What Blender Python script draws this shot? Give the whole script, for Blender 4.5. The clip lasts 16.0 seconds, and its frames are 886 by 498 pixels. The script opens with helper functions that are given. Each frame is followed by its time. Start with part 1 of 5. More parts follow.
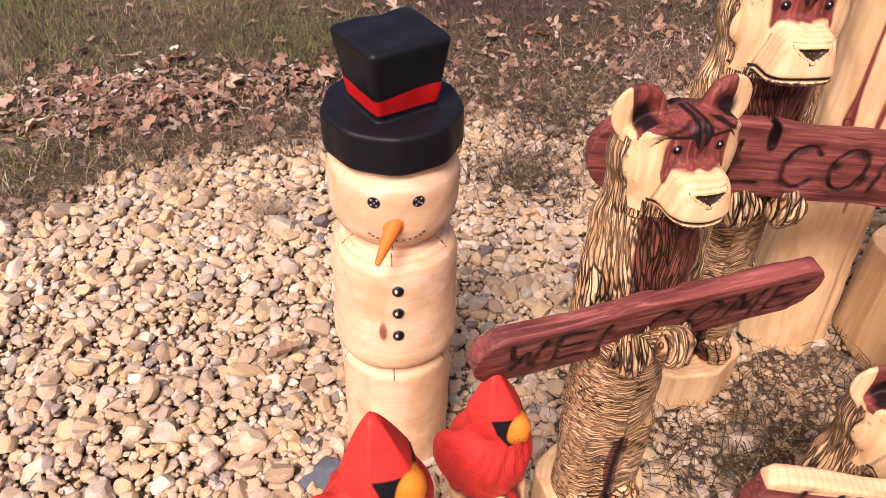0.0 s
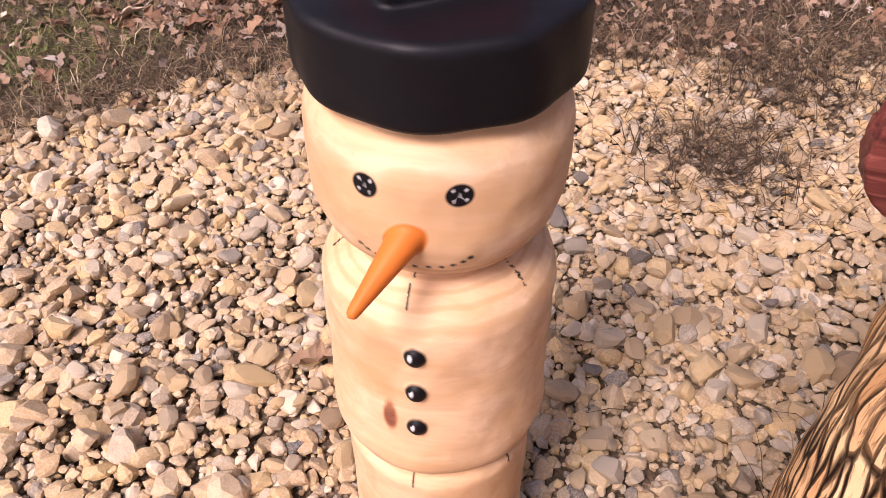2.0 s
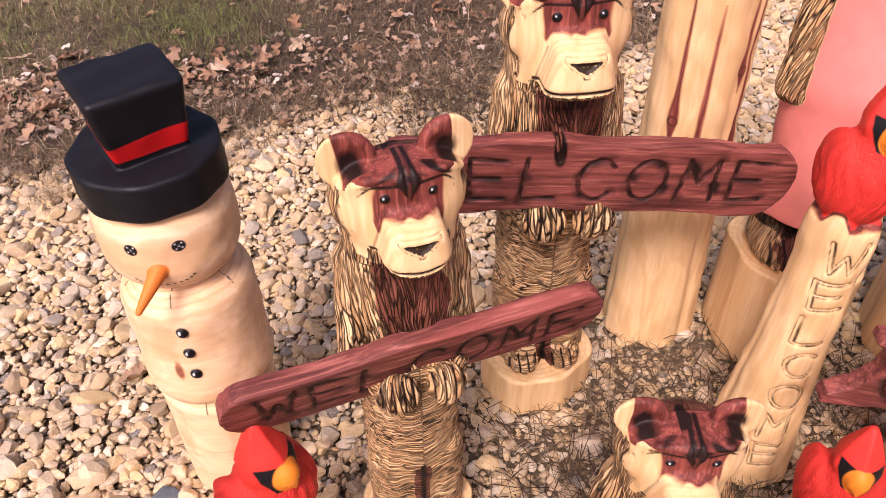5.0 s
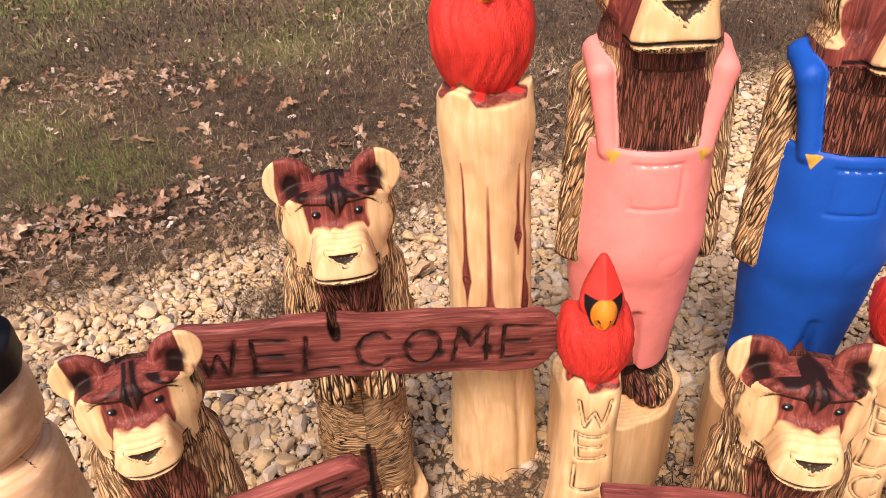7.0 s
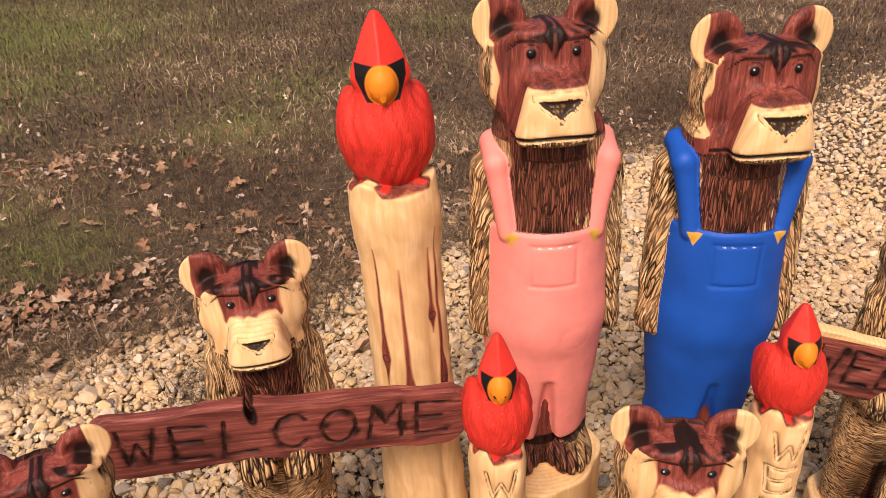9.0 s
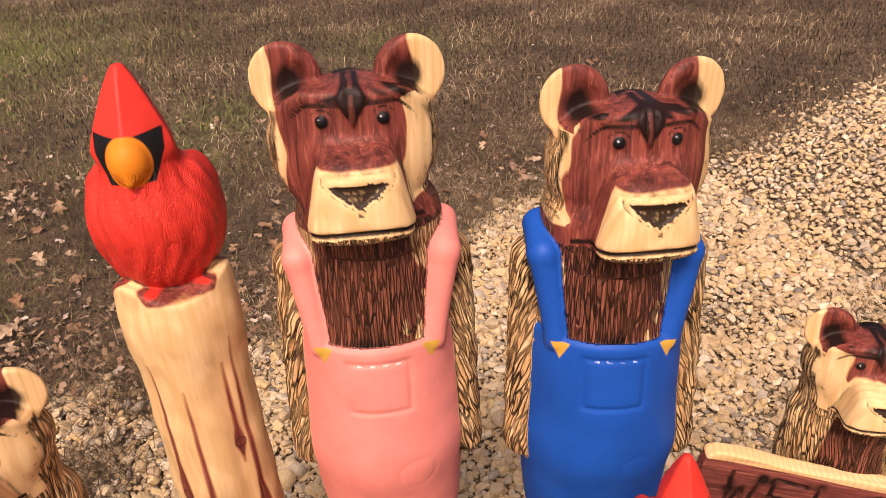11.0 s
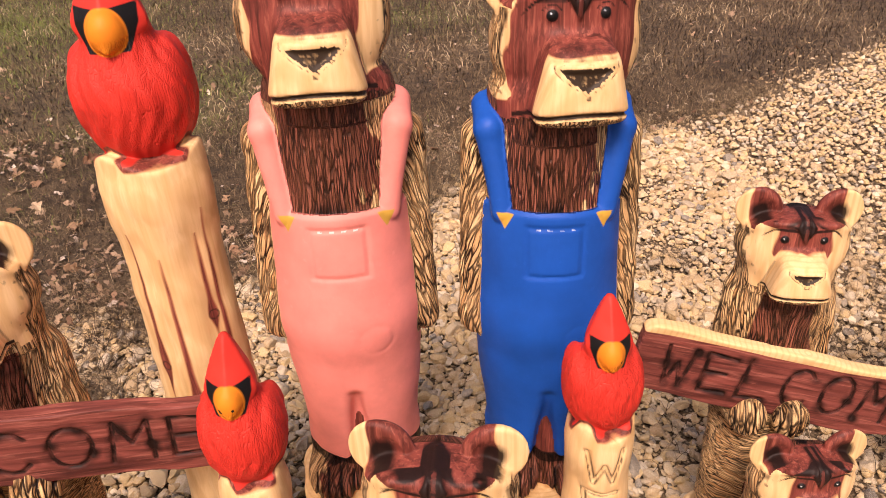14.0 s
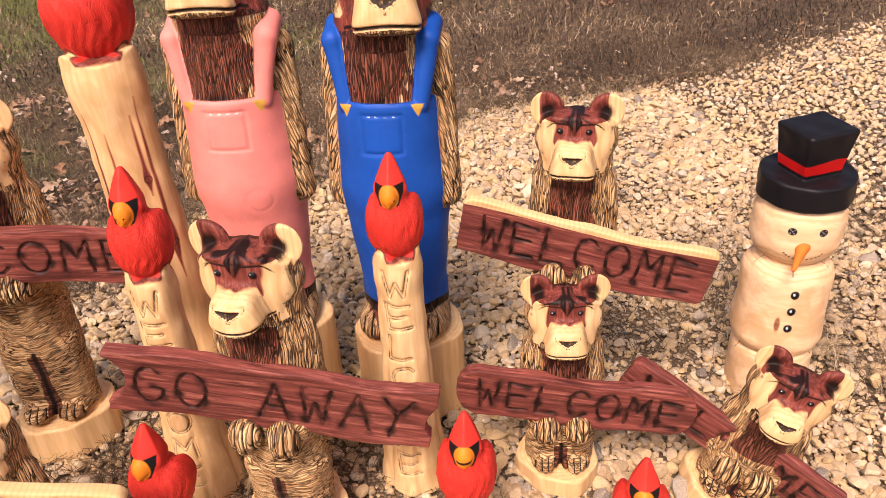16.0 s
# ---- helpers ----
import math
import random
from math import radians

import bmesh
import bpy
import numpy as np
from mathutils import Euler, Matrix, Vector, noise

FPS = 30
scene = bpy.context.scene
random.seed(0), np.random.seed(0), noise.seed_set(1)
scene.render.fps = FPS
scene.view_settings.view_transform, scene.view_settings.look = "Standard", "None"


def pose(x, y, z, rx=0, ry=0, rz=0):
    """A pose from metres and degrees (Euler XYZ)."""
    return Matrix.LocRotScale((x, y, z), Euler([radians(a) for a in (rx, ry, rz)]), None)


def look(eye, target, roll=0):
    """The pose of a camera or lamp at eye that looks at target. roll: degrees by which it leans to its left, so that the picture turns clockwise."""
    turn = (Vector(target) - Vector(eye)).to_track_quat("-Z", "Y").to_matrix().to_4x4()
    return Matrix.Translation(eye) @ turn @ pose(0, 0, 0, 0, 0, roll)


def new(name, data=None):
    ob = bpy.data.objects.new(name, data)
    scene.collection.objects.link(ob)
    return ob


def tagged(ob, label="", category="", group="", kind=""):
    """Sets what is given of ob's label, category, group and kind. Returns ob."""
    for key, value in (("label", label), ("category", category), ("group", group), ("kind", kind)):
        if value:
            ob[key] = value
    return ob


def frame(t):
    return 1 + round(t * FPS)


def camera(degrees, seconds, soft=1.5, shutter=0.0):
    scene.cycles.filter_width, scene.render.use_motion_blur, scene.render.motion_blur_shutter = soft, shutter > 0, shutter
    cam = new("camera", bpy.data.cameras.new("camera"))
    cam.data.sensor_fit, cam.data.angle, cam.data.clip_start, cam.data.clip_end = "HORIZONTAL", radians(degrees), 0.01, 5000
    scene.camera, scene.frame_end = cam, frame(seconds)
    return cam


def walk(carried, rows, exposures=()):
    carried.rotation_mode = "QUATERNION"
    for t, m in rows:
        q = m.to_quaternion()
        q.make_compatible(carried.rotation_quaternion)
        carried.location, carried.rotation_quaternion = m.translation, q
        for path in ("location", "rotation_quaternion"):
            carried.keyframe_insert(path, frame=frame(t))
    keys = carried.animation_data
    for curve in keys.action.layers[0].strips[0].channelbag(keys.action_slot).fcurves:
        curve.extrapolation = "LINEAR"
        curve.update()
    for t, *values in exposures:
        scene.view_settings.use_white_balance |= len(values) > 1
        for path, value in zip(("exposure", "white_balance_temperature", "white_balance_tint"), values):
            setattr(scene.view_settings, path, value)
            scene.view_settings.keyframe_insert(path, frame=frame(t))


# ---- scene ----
cam = camera(62.3, 16.0, soft=0.6)
PATH = [
    (0, (-0.028, 0.024, 1.381), (0.079, 1.601, 0.156), 1.90),
    (0.5, (-0.002, 0.067, 1.387), (0.080, 1.642, 0.157), 1.53),
    (1, (0.001, 0.137, 1.394), (0.017, 1.694, 0.139), 2.18),
    (1.5, (0.050, 0.317, 1.279), (-0.099, 1.834, -0.015), 2.08),
    (2, (0.084, 0.591, 1.047), (-0.258, 2.034, -0.294), 0.19),
    (2.5, (0.087, 0.647, 0.988), (-0.306, 2.057, -0.375), -1.36),
    (3, (0.163, 0.644, 1.043), (-0.172, 2.065, -0.323), -1.75),
    (3.5, (0.282, 0.575, 1.179), (0.017, 2.018, -0.181), -2.21),
    (4, (0.313, 0.420, 1.295), (0.180, 1.892, -0.053), -1.87),
    (4.2, (0.306, 0.312, 1.358), (0.240, 1.796, 0.019), -1.38),
    (6.3, (0.576, 0.044, 1.499), (0.785, 1.622, 0.288), -1.66),
    (6.5, (0.633, 0.067, 1.518), (0.838, 1.668, 0.337), -1.85),
    (7, (0.698, 0.056, 1.650), (0.908, 1.702, 0.533), -2.22),
    (7.5, (0.674, -0.002, 1.725), (0.891, 1.661, 0.636), -2.23),
    (8, (0.668, -0.018, 1.735), (0.890, 1.662, 0.674), -2.28),
    (8.5, (0.695, -0.017, 1.737), (0.957, 1.686, 0.722), -2.44),
    (9, (0.809, -0.025, 1.728), (1.124, 1.695, 0.757), -2.55),
    (9.5, (0.952, 0.050, 1.714), (1.310, 1.779, 0.775), -2.30),
    (9.7, (1.009, 0.108, 1.714), (1.362, 1.841, 0.781), -2.22),
    (11.8, (1.199, 0.298, 1.639), (1.581, 2.022, 0.699), -2.16),
    (12, (1.199, 0.288, 1.620), (1.578, 2.011, 0.678), -2.16),
    (12.5, (1.194, 0.256, 1.591), (1.574, 1.976, 0.645), -2.12),
    (13, (1.195, 0.214, 1.574), (1.574, 1.932, 0.623), -2.09),
    (13.5, (1.209, 0.178, 1.562), (1.583, 1.896, 0.608), -2.06),
    (14, (1.228, 0.084, 1.558), (1.587, 1.805, 0.603), -2.17),
    (14.5, (1.227, -0.042, 1.567), (1.571, 1.680, 0.611), -2.46),
    (15, (1.212, -0.290, 1.577), (1.529, 1.436, 0.618), -2.90),
    (15.5, (1.306, -0.437, 1.579), (1.557, 1.292, 0.605), -2.84),
    (16, (1.640, -0.519, 1.551), (1.799, 1.210, 0.558), -3.09),
]
walk(cam, [(t, look(eye, target, roll)) for t, eye, target, roll in PATH], [(0, 0.60, 6300, 36), (2.5, 0.51, 6300, 36), (4, 0.66, 6250, 38), (6.5, 0.66, 6600, 30), (9, 0.41, 7300, 29), (12.5, 0.50, 7350, 29), (14.5, 0.60, 7250, 31), (16, 0.65, 7050, 32)])

# ---- world and light ----
world = bpy.data.worlds.new("sky")
scene.world = world
world.use_nodes = True
wn = world.node_tree.nodes
sky = wn.new("ShaderNodeTexSky")
sky.sky_type = "NISHITA"
sky.sun_disc = False
sky.sun_elevation = radians(48)
sky.sun_rotation = radians(215)
sky.dust_density = 6.0
sky.air_density = 1.0
sky.ozone_density = 0.6
wn["Background"].inputs[1].default_value = 0.088
world.node_tree.links.new(sky.outputs[0], wn["Background"].inputs[0])
sun = new("sun", bpy.data.lights.new("sun", "SUN"))
sun.data.energy, sun.data.angle, sun.data.color = 2.6, radians(18), (1.0, 0.93, 0.82)
sun.matrix_world = look((-1.2, -3.0, 4.2), (0, 0, 0))


# ---- materials ----
def material(name):
    m = bpy.data.materials.new(name)
    m.use_nodes = True
    return m, m.node_tree, m.node_tree.nodes["Principled BSDF"]


def node(tree, kind, **values):
    n = tree.nodes.new(kind)
    for key, value in values.items():
        if isinstance(value, bpy.types.NodeSocket):
            tree.links.new(value, n.inputs[key.replace("_", " ")])
        else:
            n.inputs[key.replace("_", " ")].default_value = value
    return n


def attr(tree, name):
    n = tree.nodes.new("ShaderNodeAttribute")
    n.attribute_name = name
    return n


def math_node(tree, op, a, b=0.0, clamp=False):
    n = tree.nodes.new("ShaderNodeMath")
    n.operation, n.use_clamp = op, clamp
    for i, v in enumerate((a, b)):
        if isinstance(v, bpy.types.NodeSocket):
            tree.links.new(v, n.inputs[i])
        else:
            n.inputs[i].default_value = v
    return n.outputs[0]


def ramp(tree, value, *stops):
    n = tree.nodes.new("ShaderNodeValToRGB")
    el = n.color_ramp.elements
    while len(el) < len(stops):
        el.new(0.5)
    for e, (p, c) in zip(el, stops):
        e.position = p
        e.color = (c, c, c, 1) if isinstance(c, (int, float)) else (*c, 1)
    tree.links.new(value, n.inputs[0])
    return n.outputs[0]


def mix(tree, factor, a, b, blend="MIX"):
    n = tree.nodes.new("ShaderNodeMix")
    n.data_type, n.blend_type = "RGBA", blend
    for i, v in ((0, factor), (6, a), (7, b)):
        if isinstance(v, bpy.types.NodeSocket):
            tree.links.new(v, n.inputs[i])
        elif i == 0:
            n.inputs[i].default_value = v
        else:
            n.inputs[i].default_value = (*v, 1)
    return n.outputs[2]


def noise_tex(tree, vector, scale, detail=4.0, rough=0.55, distortion=0.0):
    n = tree.nodes.new("ShaderNodeTexNoise")
    n.inputs["Scale"].default_value, n.inputs["Detail"].default_value = scale, detail
    n.inputs["Roughness"].default_value, n.inputs["Distortion"].default_value = rough, distortion
    if vector is not None:
        tree.links.new(vector, n.inputs["Vector"])
    return n.outputs["Fac"]


def stretched(tree, vector, x, y, z):
    n = tree.nodes.new("ShaderNodeMapping")
    n.inputs["Scale"].default_value = (x, y, z)
    tree.links.new(vector, n.inputs["Vector"])
    return n.outputs[0]


def bump(tree, height, strength, distance, normal=None):
    n = tree.nodes.new("ShaderNodeBump")
    n.inputs["Strength"].default_value, n.inputs["Distance"].default_value = strength, distance
    tree.links.new(height, n.inputs["Height"])
    if normal is not None:
        tree.links.new(normal, n.inputs["Normal"])
    return n.outputs[0]


def statue_material(name, paints, sap=(0.80, 0.575, 0.31), heart=(0.25, 0.058, 0.042), gloss=0.42, relief=1.0, rings=0.35):
    """Carved cedar: pale sapwood with growth rings, red heartwood, scorched fur strokes, and up to five paints."""
    m, t, bsdf = material(name)
    flow = attr(t, "flow").outputs["Vector"]
    fine = stretched(t, flow, 160, 160, 9)
    grain = noise_tex(t, fine, 1.0, 5, 0.6, 0.6)
    wide = noise_tex(t, stretched(t, flow, 38, 38, 4), 1.0, 4, 0.5, 1.2)
    blot = noise_tex(t, flow, 14.0, 4, 0.6)
    sap_c = mix(t, ramp(t, wide, (0.3, 0.0), (0.75, 1.0)), tuple(c * 1.04 for c in sap), tuple(c * k for c, k in zip(sap, (0.86, 0.76, 0.62))))
    sap_c = mix(t, ramp(t, grain, (0.45, 0.0), (0.8, 0.45)), sap_c, tuple(c * k for c, k in zip(sap, (0.72, 0.58, 0.42))))
    turned = t.nodes.new("ShaderNodeTexWave")
    turned.wave_type, turned.rings_direction = "RINGS", "Z"
    for key, value in (("Scale", 26.0), ("Distortion", 5.0), ("Detail", 3.0), ("Detail Scale", 0.35)):
        turned.inputs[key].default_value = value
    t.links.new(stretched(t, t.nodes.new("ShaderNodeTexCoord").outputs["Object"], 1, 1, 0.22), turned.inputs["Vector"])
    ring = ramp(t, turned.outputs["Fac"], (0.55, 0.0), (0.95, rings))
    sap_c = mix(t, ring, sap_c, tuple(c * k for c, k in zip(sap, (0.70, 0.55, 0.40))))
    h_dark = tuple(c * 0.34 for c in heart)
    h_lite = tuple(min(1, c * k) for c, k in zip(heart, (1.7, 2.2, 2.1)))
    heart_c = mix(t, ramp(t, wide, (0.3, 0.0), (0.7, 1.0)), heart, h_dark)
    heart_c = mix(t, ramp(t, grain, (0.5, 0.0), (0.72, 0.8)), heart_c, h_lite)
    streak = noise_tex(t, stretched(t, flow, 75, 75, 2.2), 1.0, 5, 0.65, 0.9)
    heart_c = mix(t, ramp(t, streak, (0.50, 0.0), (0.68, 0.85)), heart_c, tuple(c * 0.22 for c in heart))
    hz = math_node(t, "ADD", attr(t, "heart").outputs["Fac"], math_node(t, "MULTIPLY", math_node(t, "SUBTRACT", wide, 0.5), 0.35))
    wood = mix(t, ramp(t, hz, (0.26, 0.0), (0.50, 0.85)), sap_c, mix(t, grain, (0.62, 0.31, 0.13), (0.42, 0.16, 0.08)))
    wood = mix(t, ramp(t, hz, (0.44, 0.0), (0.70, 1.0)), wood, heart_c)
    # fur strokes
    warp = t.nodes.new("ShaderNodeVectorMath")
    warp.operation = "MULTIPLY_ADD"
    nn = t.nodes.new("ShaderNodeTexNoise")
    nn.inputs["Scale"].default_value = 16.0
    t.links.new(flow, nn.inputs["Vector"])
    t.links.new(nn.outputs["Color"], warp.inputs[0])
    warp.inputs[1].default_value = (0.007, 0.006, 0.05)
    t.links.new(flow, warp.inputs[2])
    vor = t.nodes.new("ShaderNodeTexVoronoi")
    vor.feature = "DISTANCE_TO_EDGE"
    vor.inputs["Scale"].default_value = 1.0
    t.links.new(stretched(t, warp.outputs[0], 205, 205, 17), vor.inputs["Vector"])
    cell = t.nodes.new("ShaderNodeTexVoronoi")
    cell.inputs["Scale"].default_value = 1.0
    t.links.new(stretched(t, warp.outputs[0], 205, 205, 17), cell.inputs["Vector"])
    edge = math_node(t, "MULTIPLY", ramp(t, vor.outputs["Distance"], (0.03, 1.0), (0.15, 0.0)), ramp(t, blot, (0.35, 0.55), (0.6, 1.0)))
    hair = ramp(t, noise_tex(t, stretched(t, warp.outputs[0], 520, 520, 26), 1.0, 4, 0.65), (0.52, 0.0), (0.66, 0.75))
    tone = ramp(t, cell.outputs["Color"], (0.1, 0.0), (0.9, 1.0))
    ridge = mix(t, tone, (0.84, 0.58, 0.30), (0.50, 0.27, 0.11))
    ridge = mix(t, ramp(t, hz, (0.42, 0.0), (0.6, 0.92)), ridge, mix(t, tone, heart, h_dark))
    ridge = mix(t, hair, ridge, (0.13, 0.055, 0.020))
    furry = mix(t, edge, ridge, (0.018, 0.008, 0.004))
    fz = ramp(t, attr(t, "fur").outputs["Fac"], (0.4, 0.0), (0.6, 1.0))
    wood = mix(t, fz, wood, furry)
    # char: scorch marks, and on board-holding bears also painted shade below the chin
    cz = math_node(t, "ADD", attr(t, "char").outputs["Fac"], math_node(t, "MULTIPLY", math_node(t, "SUBTRACT", grain, 0.55), 0.45), True)
    wood = mix(t, ramp(t, cz, (0.2, 0.0), (0.72, 0.97)), wood, (0.010, 0.005, 0.004))
    color = wood
    painted = None
    worn = noise_tex(t, flow, 60.0, 5, 0.6)
    for key, c in zip(("mask_a", "mask_b", "mask_c", "mask_d", "mask_e"), paints):
        if c is None:
            continue
        f = math_node(t, "MULTIPLY_ADD", attr(t, key).outputs["Fac"], 450.0, True)
        f.node.inputs[2].default_value = 0.5
        shade = mix(t, ramp(t, blot, (0.3, 0.0), (0.75, 1.0)), c, tuple(v * 0.80 for v in c))
        shade = mix(t, ramp(t, worn, (0.62, 0.0), (0.85, 0.35)), shade, tuple(min(1, v * 1.5 + 0.01) for v in c))
        color = mix(t, f, color, shade)
        painted = f if painted is None else math_node(t, "MAXIMUM", painted, f)
    t.links.new(color, bsdf.inputs["Base Color"])
    height = math_node(t, "MULTIPLY", math_node(t, "MULTIPLY", math_node(t, "ADD", edge, math_node(t, "MULTIPLY", hair, 0.35)), -1.0), fz)
    b1 = bump(t, height, 0.9 * relief, 0.006)
    b2 = bump(t, grain, 0.12, 0.002, b1)
    b3 = bump(t, noise_tex(t, flow, 45.0, 3), 0.12, 0.004, b2)
    t.links.new(b3, bsdf.inputs["Normal"])
    rough = math_node(t, "ADD", gloss, math_node(t, "MULTIPLY", blot, 0.22))
    t.links.new(rough, bsdf.inputs["Roughness"])
    bsdf.inputs["Specular IOR Level"].default_value = 0.22
    return m


RED, ORANGE, BLACK = (0.69, 0.042, 0.027), (0.83, 0.25, 0.02), (0.007, 0.007, 0.008)
bear_mat = statue_material("carved_bear_wood", (None, BLACK, None, (0.85, 0.85, 0.82)))
pink_mat = statue_material("carved_bear_pink_overalls", ((0.87, 0.28, 0.235), BLACK, (0.62, 0.36, 0.06), (0.85, 0.75, 0.72)))
blue_mat = statue_material("carved_bear_blue_overalls", ((0.002, 0.082, 0.43), BLACK, (0.62, 0.36, 0.06), (0.7, 0.75, 0.85)))
bird_mat = statue_material("carved_bird_wood", (RED, BLACK, ORANGE, None), relief=0.4)
snow_mat = statue_material("carved_snowman_wood", ((0.008, 0.008, 0.010), BLACK, (0.55, 0.012, 0.010), (0.72, 0.20, 0.03), (0.8, 0.8, 0.78)), sap=(0.86, 0.63, 0.40), gloss=0.38, rings=0.5)
sign_mat = statue_material("carved_sign_wood", (None, None, None, None), heart=(0.27, 0.072, 0.056))


# ---- implicit shapes, meshed by surface nets ----
def smin(a, b, k):
    h = np.clip(0.5 + 0.5 * (b - a) / k, 0, 1)
    return b + (a - b) * h - k * h * (1 - h)


def smax(a, b, k):
    return -smin(-a, -b, k)


def ball(p, c, r):
    q = [(p[i] - c[i]) / r[i] for i in range(3)]
    k0 = np.sqrt(q[0] ** 2 + q[1] ** 2 + q[2] ** 2) + 1e-6
    k1 = np.sqrt((q[0] / r[0]) ** 2 + (q[1] / r[1]) ** 2 + (q[2] / r[2]) ** 2) + 1e-6
    return k0 * (k0 - 1) / k1


def rod(p, a, b, r0, r1=None):
    """A rod from a to b whose radius goes from r0 to r1."""
    r1 = r0 if r1 is None else r1
    d = [b[i] - a[i] for i in range(3)]
    n = sum(v * v for v in d)
    h = np.clip(sum((p[i] - a[i]) * d[i] for i in range(3)) / n, 0, 1)
    return np.sqrt(sum((p[i] - a[i] - h * d[i]) ** 2 for i in range(3))) - (r0 + (r1 - r0) * h)


def box(p, c, s, r):
    q = [np.abs(p[i] - c[i]) - s[i] + r for i in range(3)]
    out = np.sqrt(sum(np.maximum(v, 0) ** 2 for v in q))
    return out + np.minimum(np.maximum(q[0], np.maximum(q[1], q[2])), 0) - r


def turn_x(p, c, deg):
    """Coordinates of p turned about the x axis through c."""
    s, k = math.sin(radians(deg)), math.cos(radians(deg))
    y, z = p[1] - c[1], p[2] - c[2]
    return [p[0], c[1] + k * y + s * z, c[2] - s * y + k * z]


def turn_z(p, c, deg):
    s, k = math.sin(radians(deg)), math.cos(radians(deg))
    x, y = p[0] - c[0], p[1] - c[1]
    return [c[0] + k * x + s * y, c[1] - s * x + k * y, p[2]]


def turn_y(p, c, deg):
    s, k = math.sin(radians(deg)), math.cos(radians(deg))
    x, z = p[0] - c[0], p[2] - c[2]
    return [c[0] + k * x + s * z, p[1], c[2] - s * x + k * z]


def lumps(p, scale, seed=0.0):
    """Cheap smooth unevenness between -1 and 1."""
    x, y, z = (v / scale for v in p)
    a = np.sin(x * 1.7 + 1.3 * np.sin(y * 1.1 + seed) + seed) * np.sin(z * 1.3 + 1.1 * np.sin(x * 0.9 - seed))
    b = np.sin(y * 2.3 + 1.2 * np.sin(z * 1.7 + 2 * seed)) * np.sin(x * 1.9 + z * 0.8 + seed)
    return 0.5 * (a + b)


def nets(shape, lo, hi, h):
    """Vertices and quads of the surface where shape(p) is zero."""
    axes = [np.arange(lo[i], hi[i] + h, h, dtype=np.float32) for i in range(3)]
    p = np.meshgrid(*axes, indexing="ij", sparse=False)
    f = shape(p).astype(np.float32)
    n = f.shape
    inside = f < 0
    count = sum(inside[a:n[0] - 1 + a, b:n[1] - 1 + b, c:n[2] - 1 + c].astype(np.int8) for a in (0, 1) for b in (0, 1) for c in (0, 1))
    cells = np.argwhere((count > 0) & (count < 8))
    corner = [(a, b, c) for a in (0, 1) for b in (0, 1) for c in (0, 1)]
    val = np.stack([f[tuple((cells + o).T)] for o in corner], 1)
    at, num = np.zeros((len(cells), 3)), np.zeros(len(cells))
    for i, a in enumerate(corner):
        for j, b in enumerate(corner):
            if j > i and sum(abs(a[k] - b[k]) for k in range(3)) == 1:
                va, vb = val[:, i], val[:, j]
                cross = (va < 0) != (vb < 0)
                s = np.where(cross, va / np.where(cross, va - vb, 1), 0)
                at += np.where(cross[:, None], np.array(a) + s[:, None] * (np.array(b) - np.array(a)), 0)
                num += cross
    verts = np.array(lo) + h * (cells + at / num[:, None])
    ids = np.full([v - 1 for v in n], -1, np.int64)
    ids[tuple(cells.T)] = np.arange(len(cells))
    quads = []
    for ax in range(3):
        u, v = (ax + 1) % 3, (ax + 2) % 3
        lo_s, hi_s = [slice(0, k) for k in n], [slice(0, k) for k in n]
        lo_s[ax], hi_s[ax] = slice(0, n[ax] - 1), slice(1, n[ax])
        a, b = inside[tuple(lo_s)], inside[tuple(hi_s)]
        e = np.argwhere(a != b)
        keep = (e[:, u] > 0) & (e[:, v] > 0) & (e[:, u] < n[u] - 1) & (e[:, v] < n[v] - 1)
        e = e[keep]
        flip = ~a[tuple(e.T)]
        du, dv = np.eye(3, dtype=int)[u], np.eye(3, dtype=int)[v]
        q = np.stack([ids[tuple((e - du - dv).T)], ids[tuple((e - dv).T)], ids[tuple(e.T)], ids[tuple((e - du).T)]], 1)
        q[flip] = q[flip][:, ::-1]
        quads.append(q)
    return verts, np.concatenate(quads)


def grid_mesh(name, verts, quads, mat, attrs):
    """A smooth mesh of quads with float attributes."""
    me = bpy.data.meshes.new(name)
    me.vertices.add(len(verts))
    me.vertices.foreach_set("co", np.ascontiguousarray(verts, np.float32).ravel())
    me.loops.add(quads.size)
    me.loops.foreach_set("vertex_index", quads.astype(np.int32).ravel())
    me.polygons.add(len(quads))
    me.polygons.foreach_set("loop_start", np.arange(0, quads.size, quads.shape[1], dtype=np.int32))
    me.update(calc_edges=True)
    me.polygons.foreach_set("use_smooth", np.ones(len(quads), bool))
    me.materials.append(mat)
    for key, data in attrs.items():
        if key == "flow":
            me.attributes.new(key, "FLOAT_VECTOR", "POINT").data.foreach_set("vector", np.ascontiguousarray(data, np.float32).ravel())
        else:
            me.attributes.new(key, "FLOAT", "POINT").data.foreach_set("value", np.ascontiguousarray(np.broadcast_to(data, len(verts)), np.float32))
    return me


def solid(name, mat, shape, marks, lo, hi, h):
    """A carved solid: shape gives its surface, marks(p) its attributes."""
    v, q = nets(shape, lo, hi, h)
    p = [v[:, 0], v[:, 1], v[:, 2]]
    return grid_mesh(name, v, q, mat, marks(p))


def step(v, a, b):
    return np.clip((v - a) / (b - a), 0, 1)


# ---- letters as strokes in a unit box ----
def arc(cx, cz, rx, rz, a0, a1, n=10):
    return [(cx + rx * math.cos(radians(a0 + (a1 - a0) * i / n)), cz + rz * math.sin(radians(a0 + (a1 - a0) * i / n))) for i in range(n + 1)]


